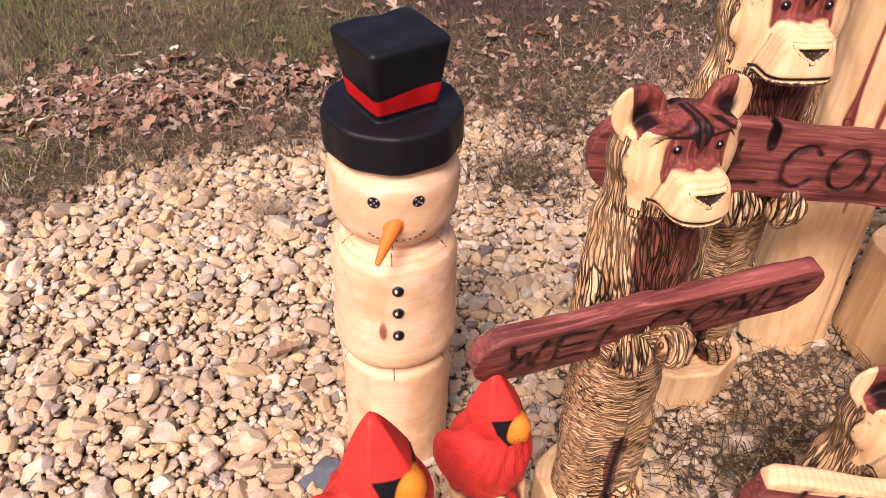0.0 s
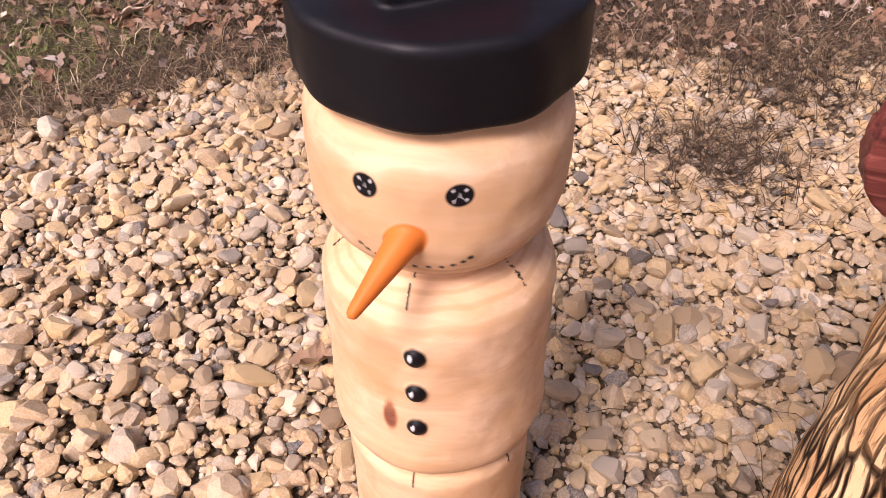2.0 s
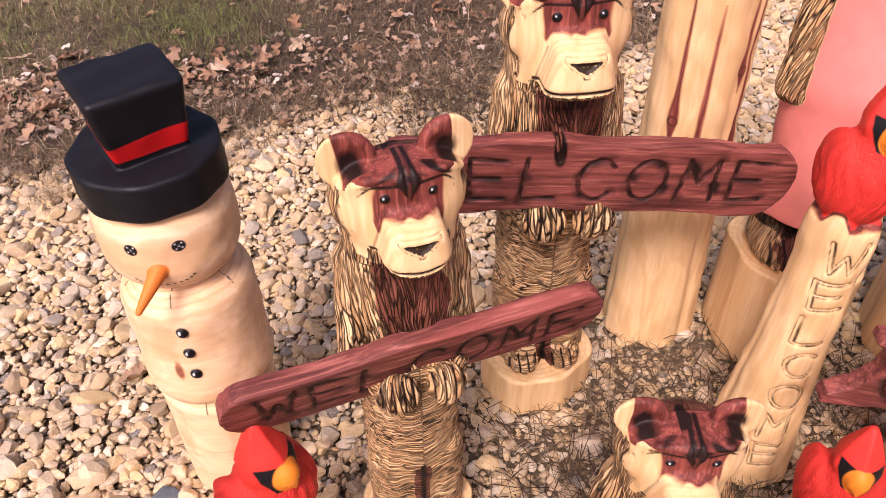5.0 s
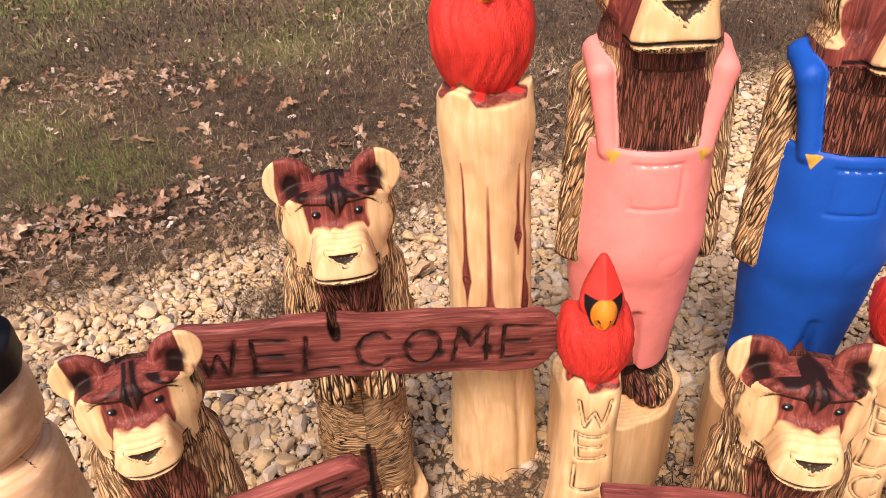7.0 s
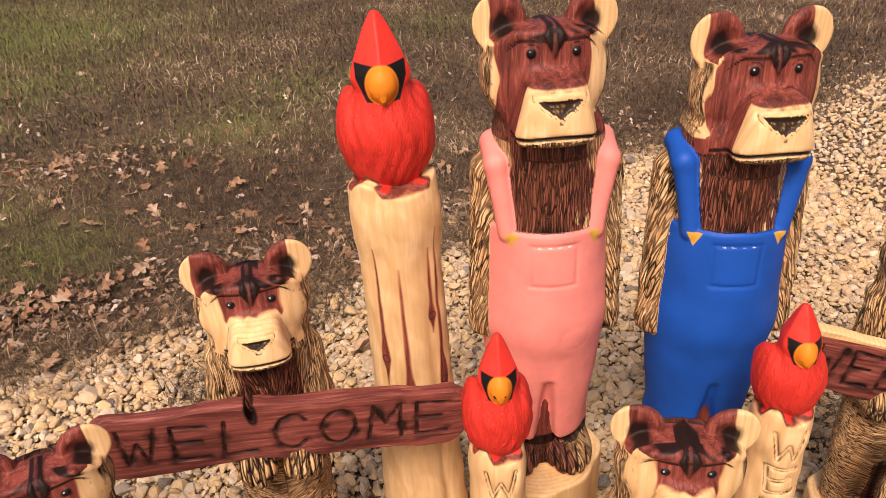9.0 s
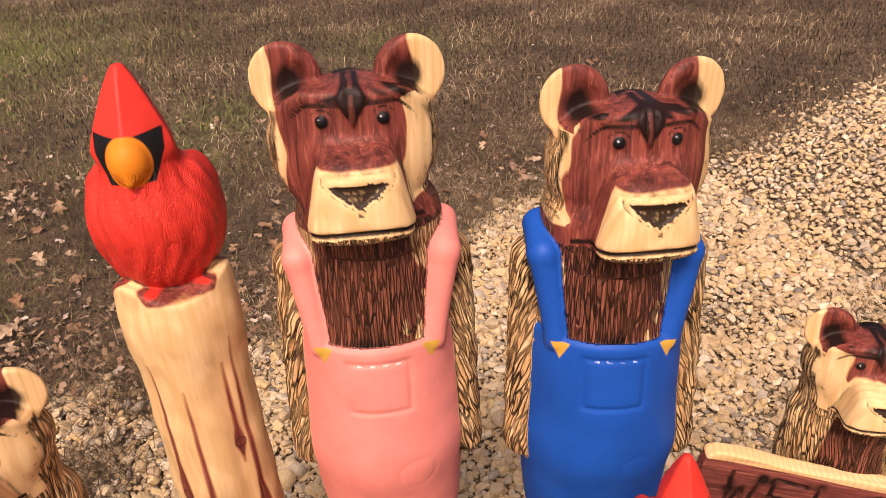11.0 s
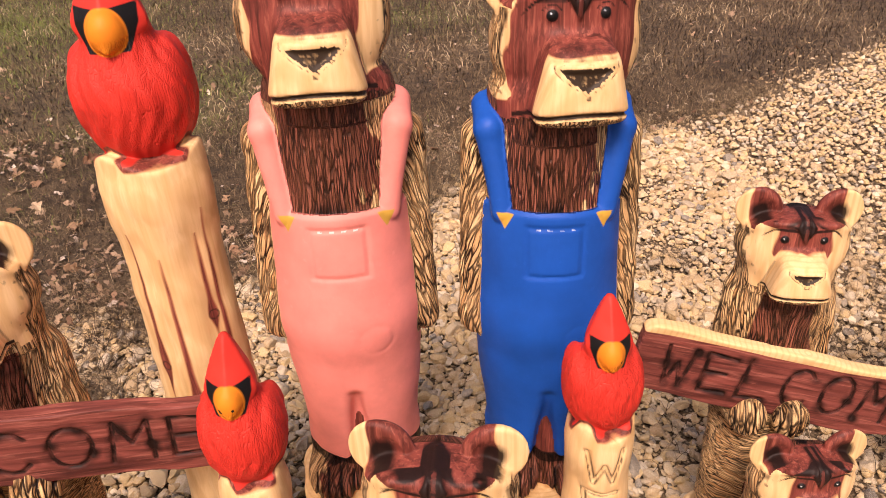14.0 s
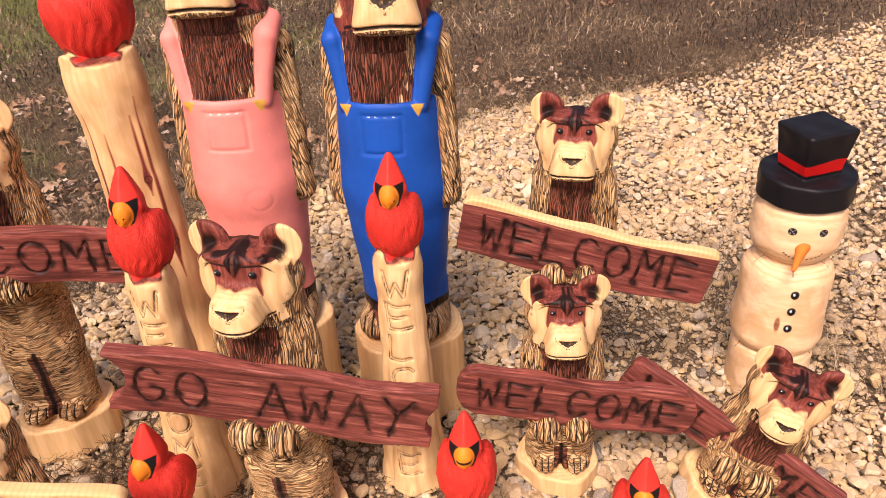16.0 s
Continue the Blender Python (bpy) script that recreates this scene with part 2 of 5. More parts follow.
STROKES = {
    "W": [[(0, 1), (0.22, 0), (0.5, 0.62), (0.78, 0), (1, 1)]],
    "E": [[(0.08, 0), (0.0, 1)], [(0.0, 1), (0.95, 0.93)], [(0.05, 0.5), (0.8, 0.52)], [(0.08, 0), (1, 0.03)]],
    "L": [[(0.05, 1), (0, 0)], [(0, 0), (0.9, 0.05)]],
    "C": [arc(0.55, 0.5, 0.5, 0.5, 40, 320)],
    "O": [arc(0.5, 0.5, 0.5, 0.5, 0, 360, 14)],
    "M": [[(0, 0), (0.1, 1), (0.5, 0.45), (0.9, 1), (1, 0)]],
    "G": [arc(0.5, 0.5, 0.5, 0.5, 50, 330) + [(0.95, 0.42), (0.6, 0.45)]],
    "A": [[(0, 0), (0.5, 1), (1, 0)], [(0.2, 0.38), (0.82, 0.36)]],
    "Y": [[(0, 1), (0.5, 0.5), (1, 1)], [(0.5, 0.5), (0.3, -0.1)]],
    " ": [],
}


def stroke_distance(x, z, segments):
    d = np.full(np.shape(x), 9.0, np.float32)
    for (ax, az), (bx, bz) in segments:
        dx, dz = bx - ax, bz - az
        h = np.clip(((x - ax) * dx + (z - az) * dz) / (dx * dx + dz * dz + 1e-9), 0, 1)
        d = np.minimum(d, np.hypot(x - ax - h * dx, z - az - h * dz))
    return d


def lettering(word, x0, x1, z0, z1, gap=0.35, rise=0.0):
    """Segments of a word written from x0 to x1."""
    step_x = (x1 - x0) / (len(word) * (1 + gap) - gap)
    out = []
    for i, ch in enumerate(word):
        ox, oz = x0 + i * step_x * (1 + gap), z0 + rise * i
        for line in STROKES[ch]:
            pts = [(ox + a * step_x, oz + b * (z1 - z0)) for a, b in line]
            out += list(zip(pts[:-1], pts[1:]))
    return out


# ---- carved statues ----
def log_foot(p, r, h, seed):
    ang = np.arctan2(p[1], p[0])
    rr = r * (1 + 0.05 * np.sin(3 * ang + seed) + 0.03 * np.sin(7 * ang + 2 * seed))
    d = np.hypot(p[0], p[1]) - rr
    return smax(d, np.abs(p[2] - h / 2) - h / 2, 0.008)


def face_front(s, z):
    """Depth of the face's front and half the width of its outline, in head widths."""
    return -0.29 + 0.80 * s ** 2 + 0.5 * np.clip(z - 0.08, 0, 1), np.interp(z, [-0.72, -0.6, -0.45, -0.3, -0.12, 0.05, 0.12, 0.155, 0.19, 0.6], [0.16, 0.25, 0.365, 0.455, 0.485, 0.44, 0.35, 0.24, 0.0, -0.9])


def nose_shape(s, z, broad):
    tall = 0.098 * broad ** 2.0
    t = np.clip((-0.25 - z) / tall, 0, 1)
    return np.maximum(np.maximum(s - 0.112 * broad ** 2.5 * (1 - 1.15 * t ** 1.35), z + 0.25), -0.24 - tall - z)


def lock_shape(s, z):
    """Forelock: a pointed diamond between the eyes."""
    return s - 0.085 * np.where(z < 0.115, 1 - np.clip((0.115 - z) / 0.155, 0, 1), 1 - 0.5 * np.clip((z - 0.115) / 0.08, 0, 1))


def head_axes(p, u, e, long):
    z = (p[2] - e) / u
    return p[0] / u, p[1] / u, np.where(z < 0, z / long, z)


def head_shape(p, u, e, jaw, long=0.90, broad=1.0):
    """Bear's head; e is the height of the eyes, long stretches what lies below them."""
    x, y, z = head_axes(p, u, e, long)
    s = np.abs(x)
    fy, half = face_front(s, z)
    f = smax(smax((s - half) * 0.8, fy - y, 0.11), y - 0.12, 0.05)
    f = smin(f, ball([x, y, z], (0, 0.04, -0.22), (0.476, 0.33, 0.36)), 0.07)
    # brow ridge that runs out below the ears
    f = smin(f, rod([s, y, z], (0.05, -0.245, 0.12), (0.25, -0.225, 0.125), 0.028), 0.03)
    f = smin(f, rod([s, y, z], (0.25, -0.225, 0.125), (0.415, -0.09, 0.02), 0.028), 0.03)
    # muzzle block, wider towards the mouth
    t = np.clip((-0.145 - z) / 0.43, 0, 1)
    half_m = (0.185 + 0.095 * t) * broad
    mz = smax(s - half_m, z + 0.095 + 0.32 * (-0.28 - y), 0.11)
    mz = smax(mz, -0.575 + 0.12 * (s / 0.28) ** 2 * (jaw < 0) - z, 0.09)
    mz = smax(mz, -0.535 + 0.9 * s ** 2 - 0.05 * t - y, 0.10)
    f = smin(f, smax(mz, y + 0.02, 0.05), 0.05)
    front = np.where(y < -0.40, 1.0, 0.0)
    nose = nose_shape(s, z, broad)
    f = f + front * (0.022 * (1 - step(nose, -0.02, 0.004)) + 0.012 * (1 - step(np.abs(nose - 0.035), 0.0, 0.011)))
    zm = -0.492 - jaw * 0.8 * x ** 2
    f = f + np.where(y < -0.24, 0.030 * (1 - step(np.abs(z - zm), 0.0, 0.017)), 0)
    # ears: dished discs
    q = [s, y, z]
    c = (0.345, 0.0, 0.165)
    ear = ball(turn_y(q, c, -18), c, (0.205, 0.085, 0.215))
    ear = smax(ear, -(turn_z(q, c, 10)[1] - c[1] + 0.035), 0.012)
    ear = smax(ear, -ball(q, (0.315, -0.075, 0.165), (0.12, 0.07, 0.125)), 0.03)
    f = smin(f, ear, 0.02)
    lock = lock_shape(s, z)
    on = np.where((y < 0.02) & (z > -0.04) & (z < 0.2), 1.0, 0.0)
    f = f - on * 0.024 * (1 - step(lock, -0.012, 0.01)) + on * 0.02 * (1 - step(np.abs(s - 0.024), 0.0, 0.010)) * (lock < 0)
    return u * np.minimum(f, ball(q, (0.165, -0.268, 0), (0.036, 0.028, 0.034)))


def head_marks(p, u, e, jaw, seed, red=0.5, long=0.90, broad=1.0, cheek=None):
    """Heartwood, fur and scorch marks of a bear's head. cheek: where a red face turns pale."""
    x, y, z = head_axes(p, u, e, long)
    s = np.abs(x)
    fy, half = face_front(s, z)
    t = np.clip((-0.145 - z) / 0.43, 0, 1)
    half_m = (0.185 + 0.095 * t) * broad
    muzzle = (y < fy - 0.035) & (z < -0.08)
    wob = lumps(p, 0.16 * u, seed) * 0.04
    fine = lumps([p[0], p[1], p[2] * 0.3], 0.03 * u, seed + 5)
    drip = 0.10 * np.exp(-((s - 0.225) / 0.022) ** 2) * (0.6 + red) - 0.03 * np.abs(np.sin(x / 0.075))
    mask = np.minimum(0.245 + wob - s, z + 0.135 + 0.05 * red + drip + wob * 0.3)
    mask = np.where(muzzle, np.minimum(mask, y + 0.35 + 0.07 * red + 0.015 * np.sin(x / 0.022)), mask)
    heart = 0.5 + mask / 0.06
    if cheek:
        pale = np.maximum(x - cheek, -x - 0.395) + wob + 0.01 * fine
        pale = np.minimum(pale, z + 0.47 + wob)
        face = 0.5 + np.maximum(y + 0.39, z + 0.185 + 0.3 * wob) / 0.03
        heart = np.where(z < 0.11, np.where(muzzle, np.clip(face, 0, 1), 0.5 - pale / 0.025), heart)
    side = np.where(x > 0, 0.365 - s, 0.425 - s)
    ear = (np.hypot(s - 0.33, z - 0.175) < 0.24) & (y > -0.155 + 0.1 * (z < 0.03)) & (z > -0.03)
    heart = np.where(ear, 0.5 + (side + wob) / 0.03, np.where(z > 0.10, 0.9, heart))
    heart = np.where(z < -0.62, 1.0, heart)
    behind = y + 0.285 - 0.45 * s ** 2 - 0.5 * np.clip(z - 0.08, 0, 1) - 0.085 + 0.025 * fine
    fur = np.where(z < 0.12, 0.5 + behind / 0.03, 0.0)
    fur = np.where((y > 0.05) & (z > 0.10), 1.0, np.where(ear & (y < 0.02), 0.0, fur))
    zm = -0.492 - jaw * 0.8 * s * s
    lip = (z < zm - 0.02) & (y < -0.2)
    fur = np.where(lip, 0.8, fur)
    fur = np.where((z < -0.585) | ((z < -0.42) & (y > fy + 0.06)), 1.0, fur)
    ed = np.hypot((s - 0.335) * 1.1, z - 0.155 + 0.02 * fine)
    char = np.where(ear & (y < 0.05), 1.05 * (1 - step(ed, 0.03, 0.14)), 0)
    lock = lock_shape(s, z)
    on = (y < 0.02) & (z > -0.045) & (z < 0.205)
    char = np.maximum(char, (1 - step(lock, -0.01, 0.012)) * on * np.where(s < 0.016, 0.5, 1.0))
    # burnt strokes over the brow
    arc = z - 0.085 + 1.6 * np.clip(s - 0.24, 0, 1) ** 1.25
    char = np.maximum(char, (1 - step(np.abs(arc), 0.004, 0.018)) * 0.9 * (y < -0.08) * (s > 0.06) * (1 - step(s, 0.30, 0.37)) * (z > -0.05))
    streak = lumps([p[0] * 0.5, p[1] * 0.5, p[2] * 3.5 + 1.6 * np.abs(p[0])], 0.09 * u, seed + 3)
    char = np.maximum(char, (0.22 + 0.7 * step(streak, -0.1, 0.35)) * step(arc, 0.0, 0.03) * (z < 0.20) * (1 - step(s, 0.28, 0.36)) * (y < 0.2) * ~ear)
    char = np.maximum(char, (1 - step(np.abs(behind), 0.004, 0.022)) * 0.6 * (z < 0.10) * (z > -0.38) * ~(ear & (y < 0.02)))
    scratch = lumps([p[0] * 0.9, p[1] * 0.25, p[2] * 0.9], 0.022 * u, seed + 8)
    char = np.maximum(char, 0.55 * step(scratch, 0.25, 0.6) * step(behind, -0.075, -0.02) * (behind < 0) * (z < 0.06) * (z > -0.5))
    front = y < -0.40
    nose = nose_shape(s, z, broad)
    hatch = step(np.sin(x * 150 + 4 * fine) + np.sin(z * 190 + 3 * fine), 0.5, 1.5)
    char = np.maximum(char, np.where(front & (nose < 0.004), np.where(nose < -0.018, np.clip((0.86 if broad < 1.1 else 0.80) + 0.2 * fine, 0.4, 1) - 0.24 * hatch, 1.0), 0))
    char = np.maximum(char, (1 - step(np.abs(nose - 0.035), 0.001, 0.010)) * front * 0.7 * (z < -0.22))
    bridge = (s < 0.13 * broad + 0.02 * fine) & muzzle & (y < -0.34) & (z > -0.205)
    char = np.maximum(char, (broad > 1.1) * bridge * (0.35 + 0.2 * fine) * step(-y, 0.34, 0.40))
    char = np.maximum(char, (1 - step(np.abs(z - zm), 0.007, 0.022)) * (y < -0.22) * 0.92)
    side_line = np.abs(s - half_m - 0.012)
    char = np.maximum(char, (1 - step(side_line, 0.003, 0.013)) * 0.45 * (z < -0.22) * (z > -0.6) * (y < fy + 0.03) * (y > -0.45))
    char = np.maximum(char, 0.6 * lip * step(fine, 0.0, 0.5))
    return heart, fur, np.clip(char, 0, 1)


def bear_statue(name, u, e, foot, paw, seed, jaw=0.4, red=0.5, reach=0.40):
    """A carved bear on a log foot, paws lifted to hold a board. u: width of the head, e: height of the eyes, paw: height of the paws."""
    hip, ankle = foot + 0.42 * (paw - foot), foot + 0.10 * u

    def shape(p):
        s = [np.abs(p[0]), p[1], p[2]]
        f = rod([p[0] / 1.10, p[1] * 1.12, p[2]], (0, 0.06 * u, e - 0.44 * u), (0, 0.04 * u, hip), 0.40 * u, 0.40 * u)
        f = smin(f, rod(s, (0.36 * u, 0.06 * u, e - 0.72 * u), (0.43 * u, 0.0, paw + 0.20 * u), 0.16 * u), 0.05 * u)
        f = smin(f, rod(s, (0.40 * u, 0.0, paw + 0.10 * u), (0.21 * u, (0.06 - reach) * u, paw - 0.06 * u), 0.165 * u, 0.15 * u), 0.04 * u)
        f = smin(f, ball(s, (0.20 * u, -reach * u, paw), (0.175 * u, 0.14 * u, 0.21 * u)), 0.025 * u)
        f = smin(f, rod(s, (0.22 * u, -0.04 * u, hip + 0.12 * u), (0.235 * u, -0.04 * u, ankle), 0.245 * u, 0.225 * u), 0.02 * u)
        f = smin(f, ball(s, (0.20 * u, -0.20 * u, ankle + 0.02 * u), (0.20 * u, 0.30 * u, 0.13 * u)), 0.03 * u)
        f = f + 0.014 * u * lumps(p, 0.11 * u, seed) + 0.008 * u * lumps([p[0], p[1], p[2] * 0.4], 0.045 * u, seed + 2)
        # slots between the toes and fingers
        toes = np.abs(np.mod(s[0] / (0.085 * u) + 0.5, 1) - 0.5) * 0.085 * u
        tmask = np.where((p[1] < -0.36 * u) & (p[2] < ankle + 0.16 * u), 1.0, 0)
        f = f + tmask * 0.03 * u * (1 - step(toes, 0.0, 0.018 * u))
        fmask = np.where((p[1] < -reach * u) & (np.abs(p[2] - paw) < 0.2 * u), 1.0, 0)
        f = f + fmask * 0.03 * u * (1 - step(toes, 0.0, 0.018 * u))
        f = smin(f, head_shape(p, u, e, jaw), 0.03 * u)
        return np.minimum(f, log_foot(p, 0.56 * u, foot, seed))

    def marks(p):
        s = np.abs(p[0])
        z = p[2] - e
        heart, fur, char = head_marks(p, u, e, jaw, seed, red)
        base = p[2] < foot + 0.012
        low = p[2] < paw + 0.25 * u
        fur = np.where(base, 0.0, fur)
        wob = lumps(p, 0.2 * u, seed + 1) * 0.08 * u
        chest = (0.27 * u + wob - s) / (0.10 * u)
        body = z < -0.555 * u
        heart = np.where(body, np.where(p[1] < 0.0, 0.5 + chest, 0.0), heart)
        heart = np.where(low & ~base, np.where((s < 0.07 * u + wob * 0.4) & (p[2] < hip + 0.1 * u), 1.0, 0.12), heart)
        heart = np.where(base, 0.0, heart)
        char = np.where(body & ~base, 0.0, char)
        groove = (1 - step(s, 0.01 * u, 0.05 * u)) * ((p[2] < hip + 0.15 * u) & ~base)
        # soft dark band below the chin: neck shade painted in through char
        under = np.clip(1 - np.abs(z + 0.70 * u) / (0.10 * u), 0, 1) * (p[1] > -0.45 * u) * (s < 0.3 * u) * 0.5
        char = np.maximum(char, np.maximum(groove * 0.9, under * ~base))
        toes = np.abs(np.mod(s / (0.085 * u) + 0.5, 1) - 0.5) * 0.085 * u
        slot = (1 - step(toes, 0.0, 0.016 * u))
        tz = ((p[1] < -0.34 * u) & (p[2] < foot + 0.30 * u) & ~base) | ((p[1] < (0.02 - reach) * u) & (np.abs(p[2] - paw) < 0.2 * u))
        char = np.where(p[2] < foot + 0.006, 0.0, np.maximum(char, slot * tz))
        # strokes run round the legs, down the rest
        across = ((p[2] < paw + 0.15 * u) & ~base & ~((p[1] < (0.04 - reach) * u) & (p[2] > paw - 0.12 * u)))[:, None]
        ang = np.arctan2(p[1] + 0.02 * u, s - 0.2 * u) * 0.2 * u
        lie = np.stack([p[2] + 0.25 * np.abs(ang) + 0.035 * u * lumps(p, 0.15 * u, seed + 9), np.sign(p[0]) * 0.5 + 0.3 * p[1], ang], 1)
        arc = np.arctan2(p[0], 0.25 * u - p[1]) * 0.5 * u
        on_face = ((fur < 0.5) | (z > -0.6 * u) & (p[1] < -0.1 * u))[:, None]
        flow = np.where(across, lie, np.where(on_face, np.stack(p, 1), np.stack([arc - 0.10 * p[2] * np.sign(p[0]) + 0.02 * u * lumps(p, 0.2 * u, seed + 9), 0.1 * p[1], p[2]], 1)))
        eye = np.sqrt((s - 0.165 * u) ** 2 + (p[1] + 0.278 * u) ** 2 + z ** 2)
        glint = np.sqrt((p[0] + 0.012 * u - np.sign(p[0]) * 0.165 * u) ** 2 + (z - 0.014 * u) ** 2)
        return dict(flow=flow + seed, heart=heart, fur=fur, char=np.clip(char, 0, 1), mask_b=0.037 * u - eye, mask_d=np.where(p[1] < -0.28 * u, 0.0055 * u - glint, -1))

    w = 0.62 * u
    return solid(name, bear_mat, shape, marks, (-w, -(0.30 + max(reach, 0.42)) * u, -0.004), (w, 0.60 * u, e + 0.52 * u), 0.0118 * u + 0.0004)


def overall_bear(name, u, e, foot, seed, mat, bib, aside, turn, cheek):
    """A tall carved bear in bib overalls with straps, bib pocket and buckles."""
    top, crotch = bib + 0.63 * u, foot + 0.30 * (bib + 1.4 * u - foot) - 0.05 * u

    def face(p):
        """Coordinates of the head, which is set aside and turned."""
        return turn_z([p[0] - aside, p[1], p[2]], (0, 0, 0), turn)

    cuff = foot + 0.42 * u

    def parts(p):
        s = [np.abs(p[0]), p[1], p[2]]
        trunk = rod([p[0], p[1] * 1.05, p[2]], (0, 0.05 * u, top + 0.05 * u), (0, 0.03 * u, crotch + 0.55 * u), 0.475 * u, 0.56 * u)
        legs = rod([p[0], p[1] * 1.08, p[2]], (0, 0.03 * u, crotch + 0.6 * u), (0, 0.04 * u, cuff + 0.05 * u), 0.56 * u, 0.44 * u)
        legs = smax(legs, cuff - p[2], 0.015 * u)
        shoulder = step(p[2], top + 0.18 * u, top + 0.62 * u)
        trunk = trunk + 0.24 * u * shoulder ** 2 + 0.035 * u * step(p[2], bib - 0.01 * u, bib + 0.03 * u)
        arms = rod(s, (0.50 * u, 0.03 * u, top - 0.20 * u), (0.545 * u, -0.07 * u, bib - 1.02 * u), 0.125 * u, 0.125 * u)
        feet = ball(s, (0.25 * u, -0.12 * u, foot + 0.13 * u), (0.25 * u, 0.38 * u, 0.19 * u))
        shank = rod(s, (0.25 * u, 0.05 * u, foot), (0.25 * u, 0.05 * u, cuff + 0.1 * u), 0.22 * u)
        return trunk, legs, arms, smin(feet, shank, 0.05 * u)

    def straps(p):
        """Two rounded bands from the bib over the shoulders."""
        s = [np.abs(p[0]), p[1], p[2]]
        d = rod(s, (0.345 * u, -0.262 * u, bib - 0.03 * u), (0.435 * u, -0.17 * u, top - 0.10 * u), 0.080 * u, 0.092 * u)
        d = smin(d, rod(s, (0.435 * u, -0.17 * u, top - 0.10 * u), (0.44 * u, 0.06 * u, top - 0.01 * u), 0.095 * u), 0.03 * u)
        return smin(d, rod(s, (0.44 * u, 0.06 * u, top - 0.01 * u), (0.33 * u, 0.42 * u, bib), 0.09 * u), 0.03 * u)

    def cloth(p):
        """Positive where the overalls cover the trunk."""
        pants = np.minimum(bib + 0.02 * u - p[2], p[2] - cuff + 0.005)
        strap = 0.022 * u - straps(p)
        return np.maximum(strap, pants)

    def shape(p):
        trunk, legs, arms, feet = parts(p)
        body = smin(trunk, legs, 0.04 * u)
        body = smax(body, -rod([p[0], (np.abs(p[1]) - 0.60 * u) * 0.32, p[2]], (0, 0, foot), (0, 0, crotch - 0.06 * u), 0.17 * u, 0.075 * u), 0.05 * u)
        body = smin(body, straps(p), 0.012 * u)
        pk = np.maximum(np.abs(p[0]) - 0.19 * u, np.abs(p[2] - bib + 0.27 * u) - 0.18 * u)
        body = body + np.where(p[1] < 0, 0.016 * u * (1 - step(np.abs(pk), 0.0, 0.022 * u)), 0)
        hole = np.sqrt((p[0] - 0.2 * u) ** 2 + (p[2] - bib + 0.98 * u) ** 2) - 0.12 * u
        body = body + np.where(p[1] < 0, 0.006 * u * (1 - step(np.abs(hole), 0.0, 0.02 * u)), 0)
        body = body + 0.010 * u * lumps(p, 0.22 * u, seed)
        toes = np.abs(np.mod(np.abs(p[0]) / (0.10 * u) + 0.5, 1) - 0.5) * 0.10 * u
        feet = feet + np.where(p[1] < -0.32 * u, 0.03 * u * (1 - step(toes, 0.0, 0.02 * u)), 0)
        f = smin(smin(body, feet, 0.02 * u), smin(arms + 0.012 * u * lumps(p, 0.07 * u, seed), body, 0.012 * u), 0.012 * u)
        f = smin(f, head_shape(face(p), u, e, 0.5, 1.10, 1.15), 0.03 * u)
        return np.minimum(f, log_foot([p[0], p[1] + 0.02 * u, p[2]], 0.60 * u, foot, seed))

    def marks(p):
        h = face(p)
        heart, fur, char = head_marks(h, u, e, 0.5, seed, 1.0, 1.10, 1.15, cheek)
        s, z = np.abs(h[0]), h[2] - e
        wob = lumps(p, 0.2 * u, seed) * 0.05 * u
        eye = np.sqrt((s - 0.165 * u) ** 2 + (h[1] + 0.278 * u) ** 2 + z ** 2)
        glint = np.sqrt((h[0] + 0.012 * u - np.sign(h[0]) * 0.165 * u) ** 2 + (z - 0.014 * u) ** 2)
        spark = np.where((h[1] < -0.26 * u) & (z > -0.1 * u), 0.0055 * u - glint, -1)
        lash = np.abs(np.hypot(s - 0.165 * u, z) - 0.062 * u) - 0.005 * u
        eye_mask = np.maximum(0.037 * u - eye, np.where((h[1] < -0.2 * u) & (z > 0.025 * u) & (s < 0.26 * u), -lash, -1))
        s = np.abs(p[0])
        trunk, legs, arms, feet = parts(p)
        on_arm = arms < np.minimum(np.minimum(trunk, legs) + 0.004, straps(p))
        base = p[2] < foot + 0.015
        body = ((z < -0.80 * u) | ((p[1] > -0.3 * u) & (z < -0.68 * u))) & ~base
        heart = np.where(body, np.where(on_arm, 0.1, 0.5 + (0.33 * u + wob * 2 - np.abs(p[0] + 0.03 * u)) / (0.1 * u)), heart)
        patch = lumps([p[0] * 1.6, p[1], p[2] * 0.5], 0.055 * u, seed + 6)
        heart = np.where(body & (p[2] < bib + 0.22 * u + wob * 3), heart - 0.5 * step(patch, -0.3, 0.3), heart)
        heart = np.where(body & (p[0] > 0.14 * u) & ~on_arm, heart - 0.55 * step(patch, -0.5, 0.4), heart)
        heart = np.where(base, 0, heart)
        fur = np.where(base | (cloth(p) > 0.001), 0, np.where(body, 1.0, fur))
        fur = np.where(body & on_arm, 1.0, fur)
        char = np.where(body, 0, char)
        char = np.where(base, 0, char)
        neck = np.clip(1 - (p[2] - bib) / (0.16 * u), 0, 1) * body * (s < 0.10 * u + wob) * (p[2] > bib)
        char = np.maximum(char, neck * 0.85)
        toes = np.abs(np.mod(s / (0.10 * u) + 0.5, 1) - 0.5) * 0.10 * u
        char = np.maximum(char, (1 - step(toes, 0.0, 0.02 * u)) * ((p[1] < -0.30 * u) & (p[2] < foot + 0.3 * u) & ~base))
        char = np.maximum(char, 0.7 * ((p[2] < cuff) & (p[2] > cuff - 0.12 * u)))
        paint = np.where(on_arm | base, -1, cloth(p))
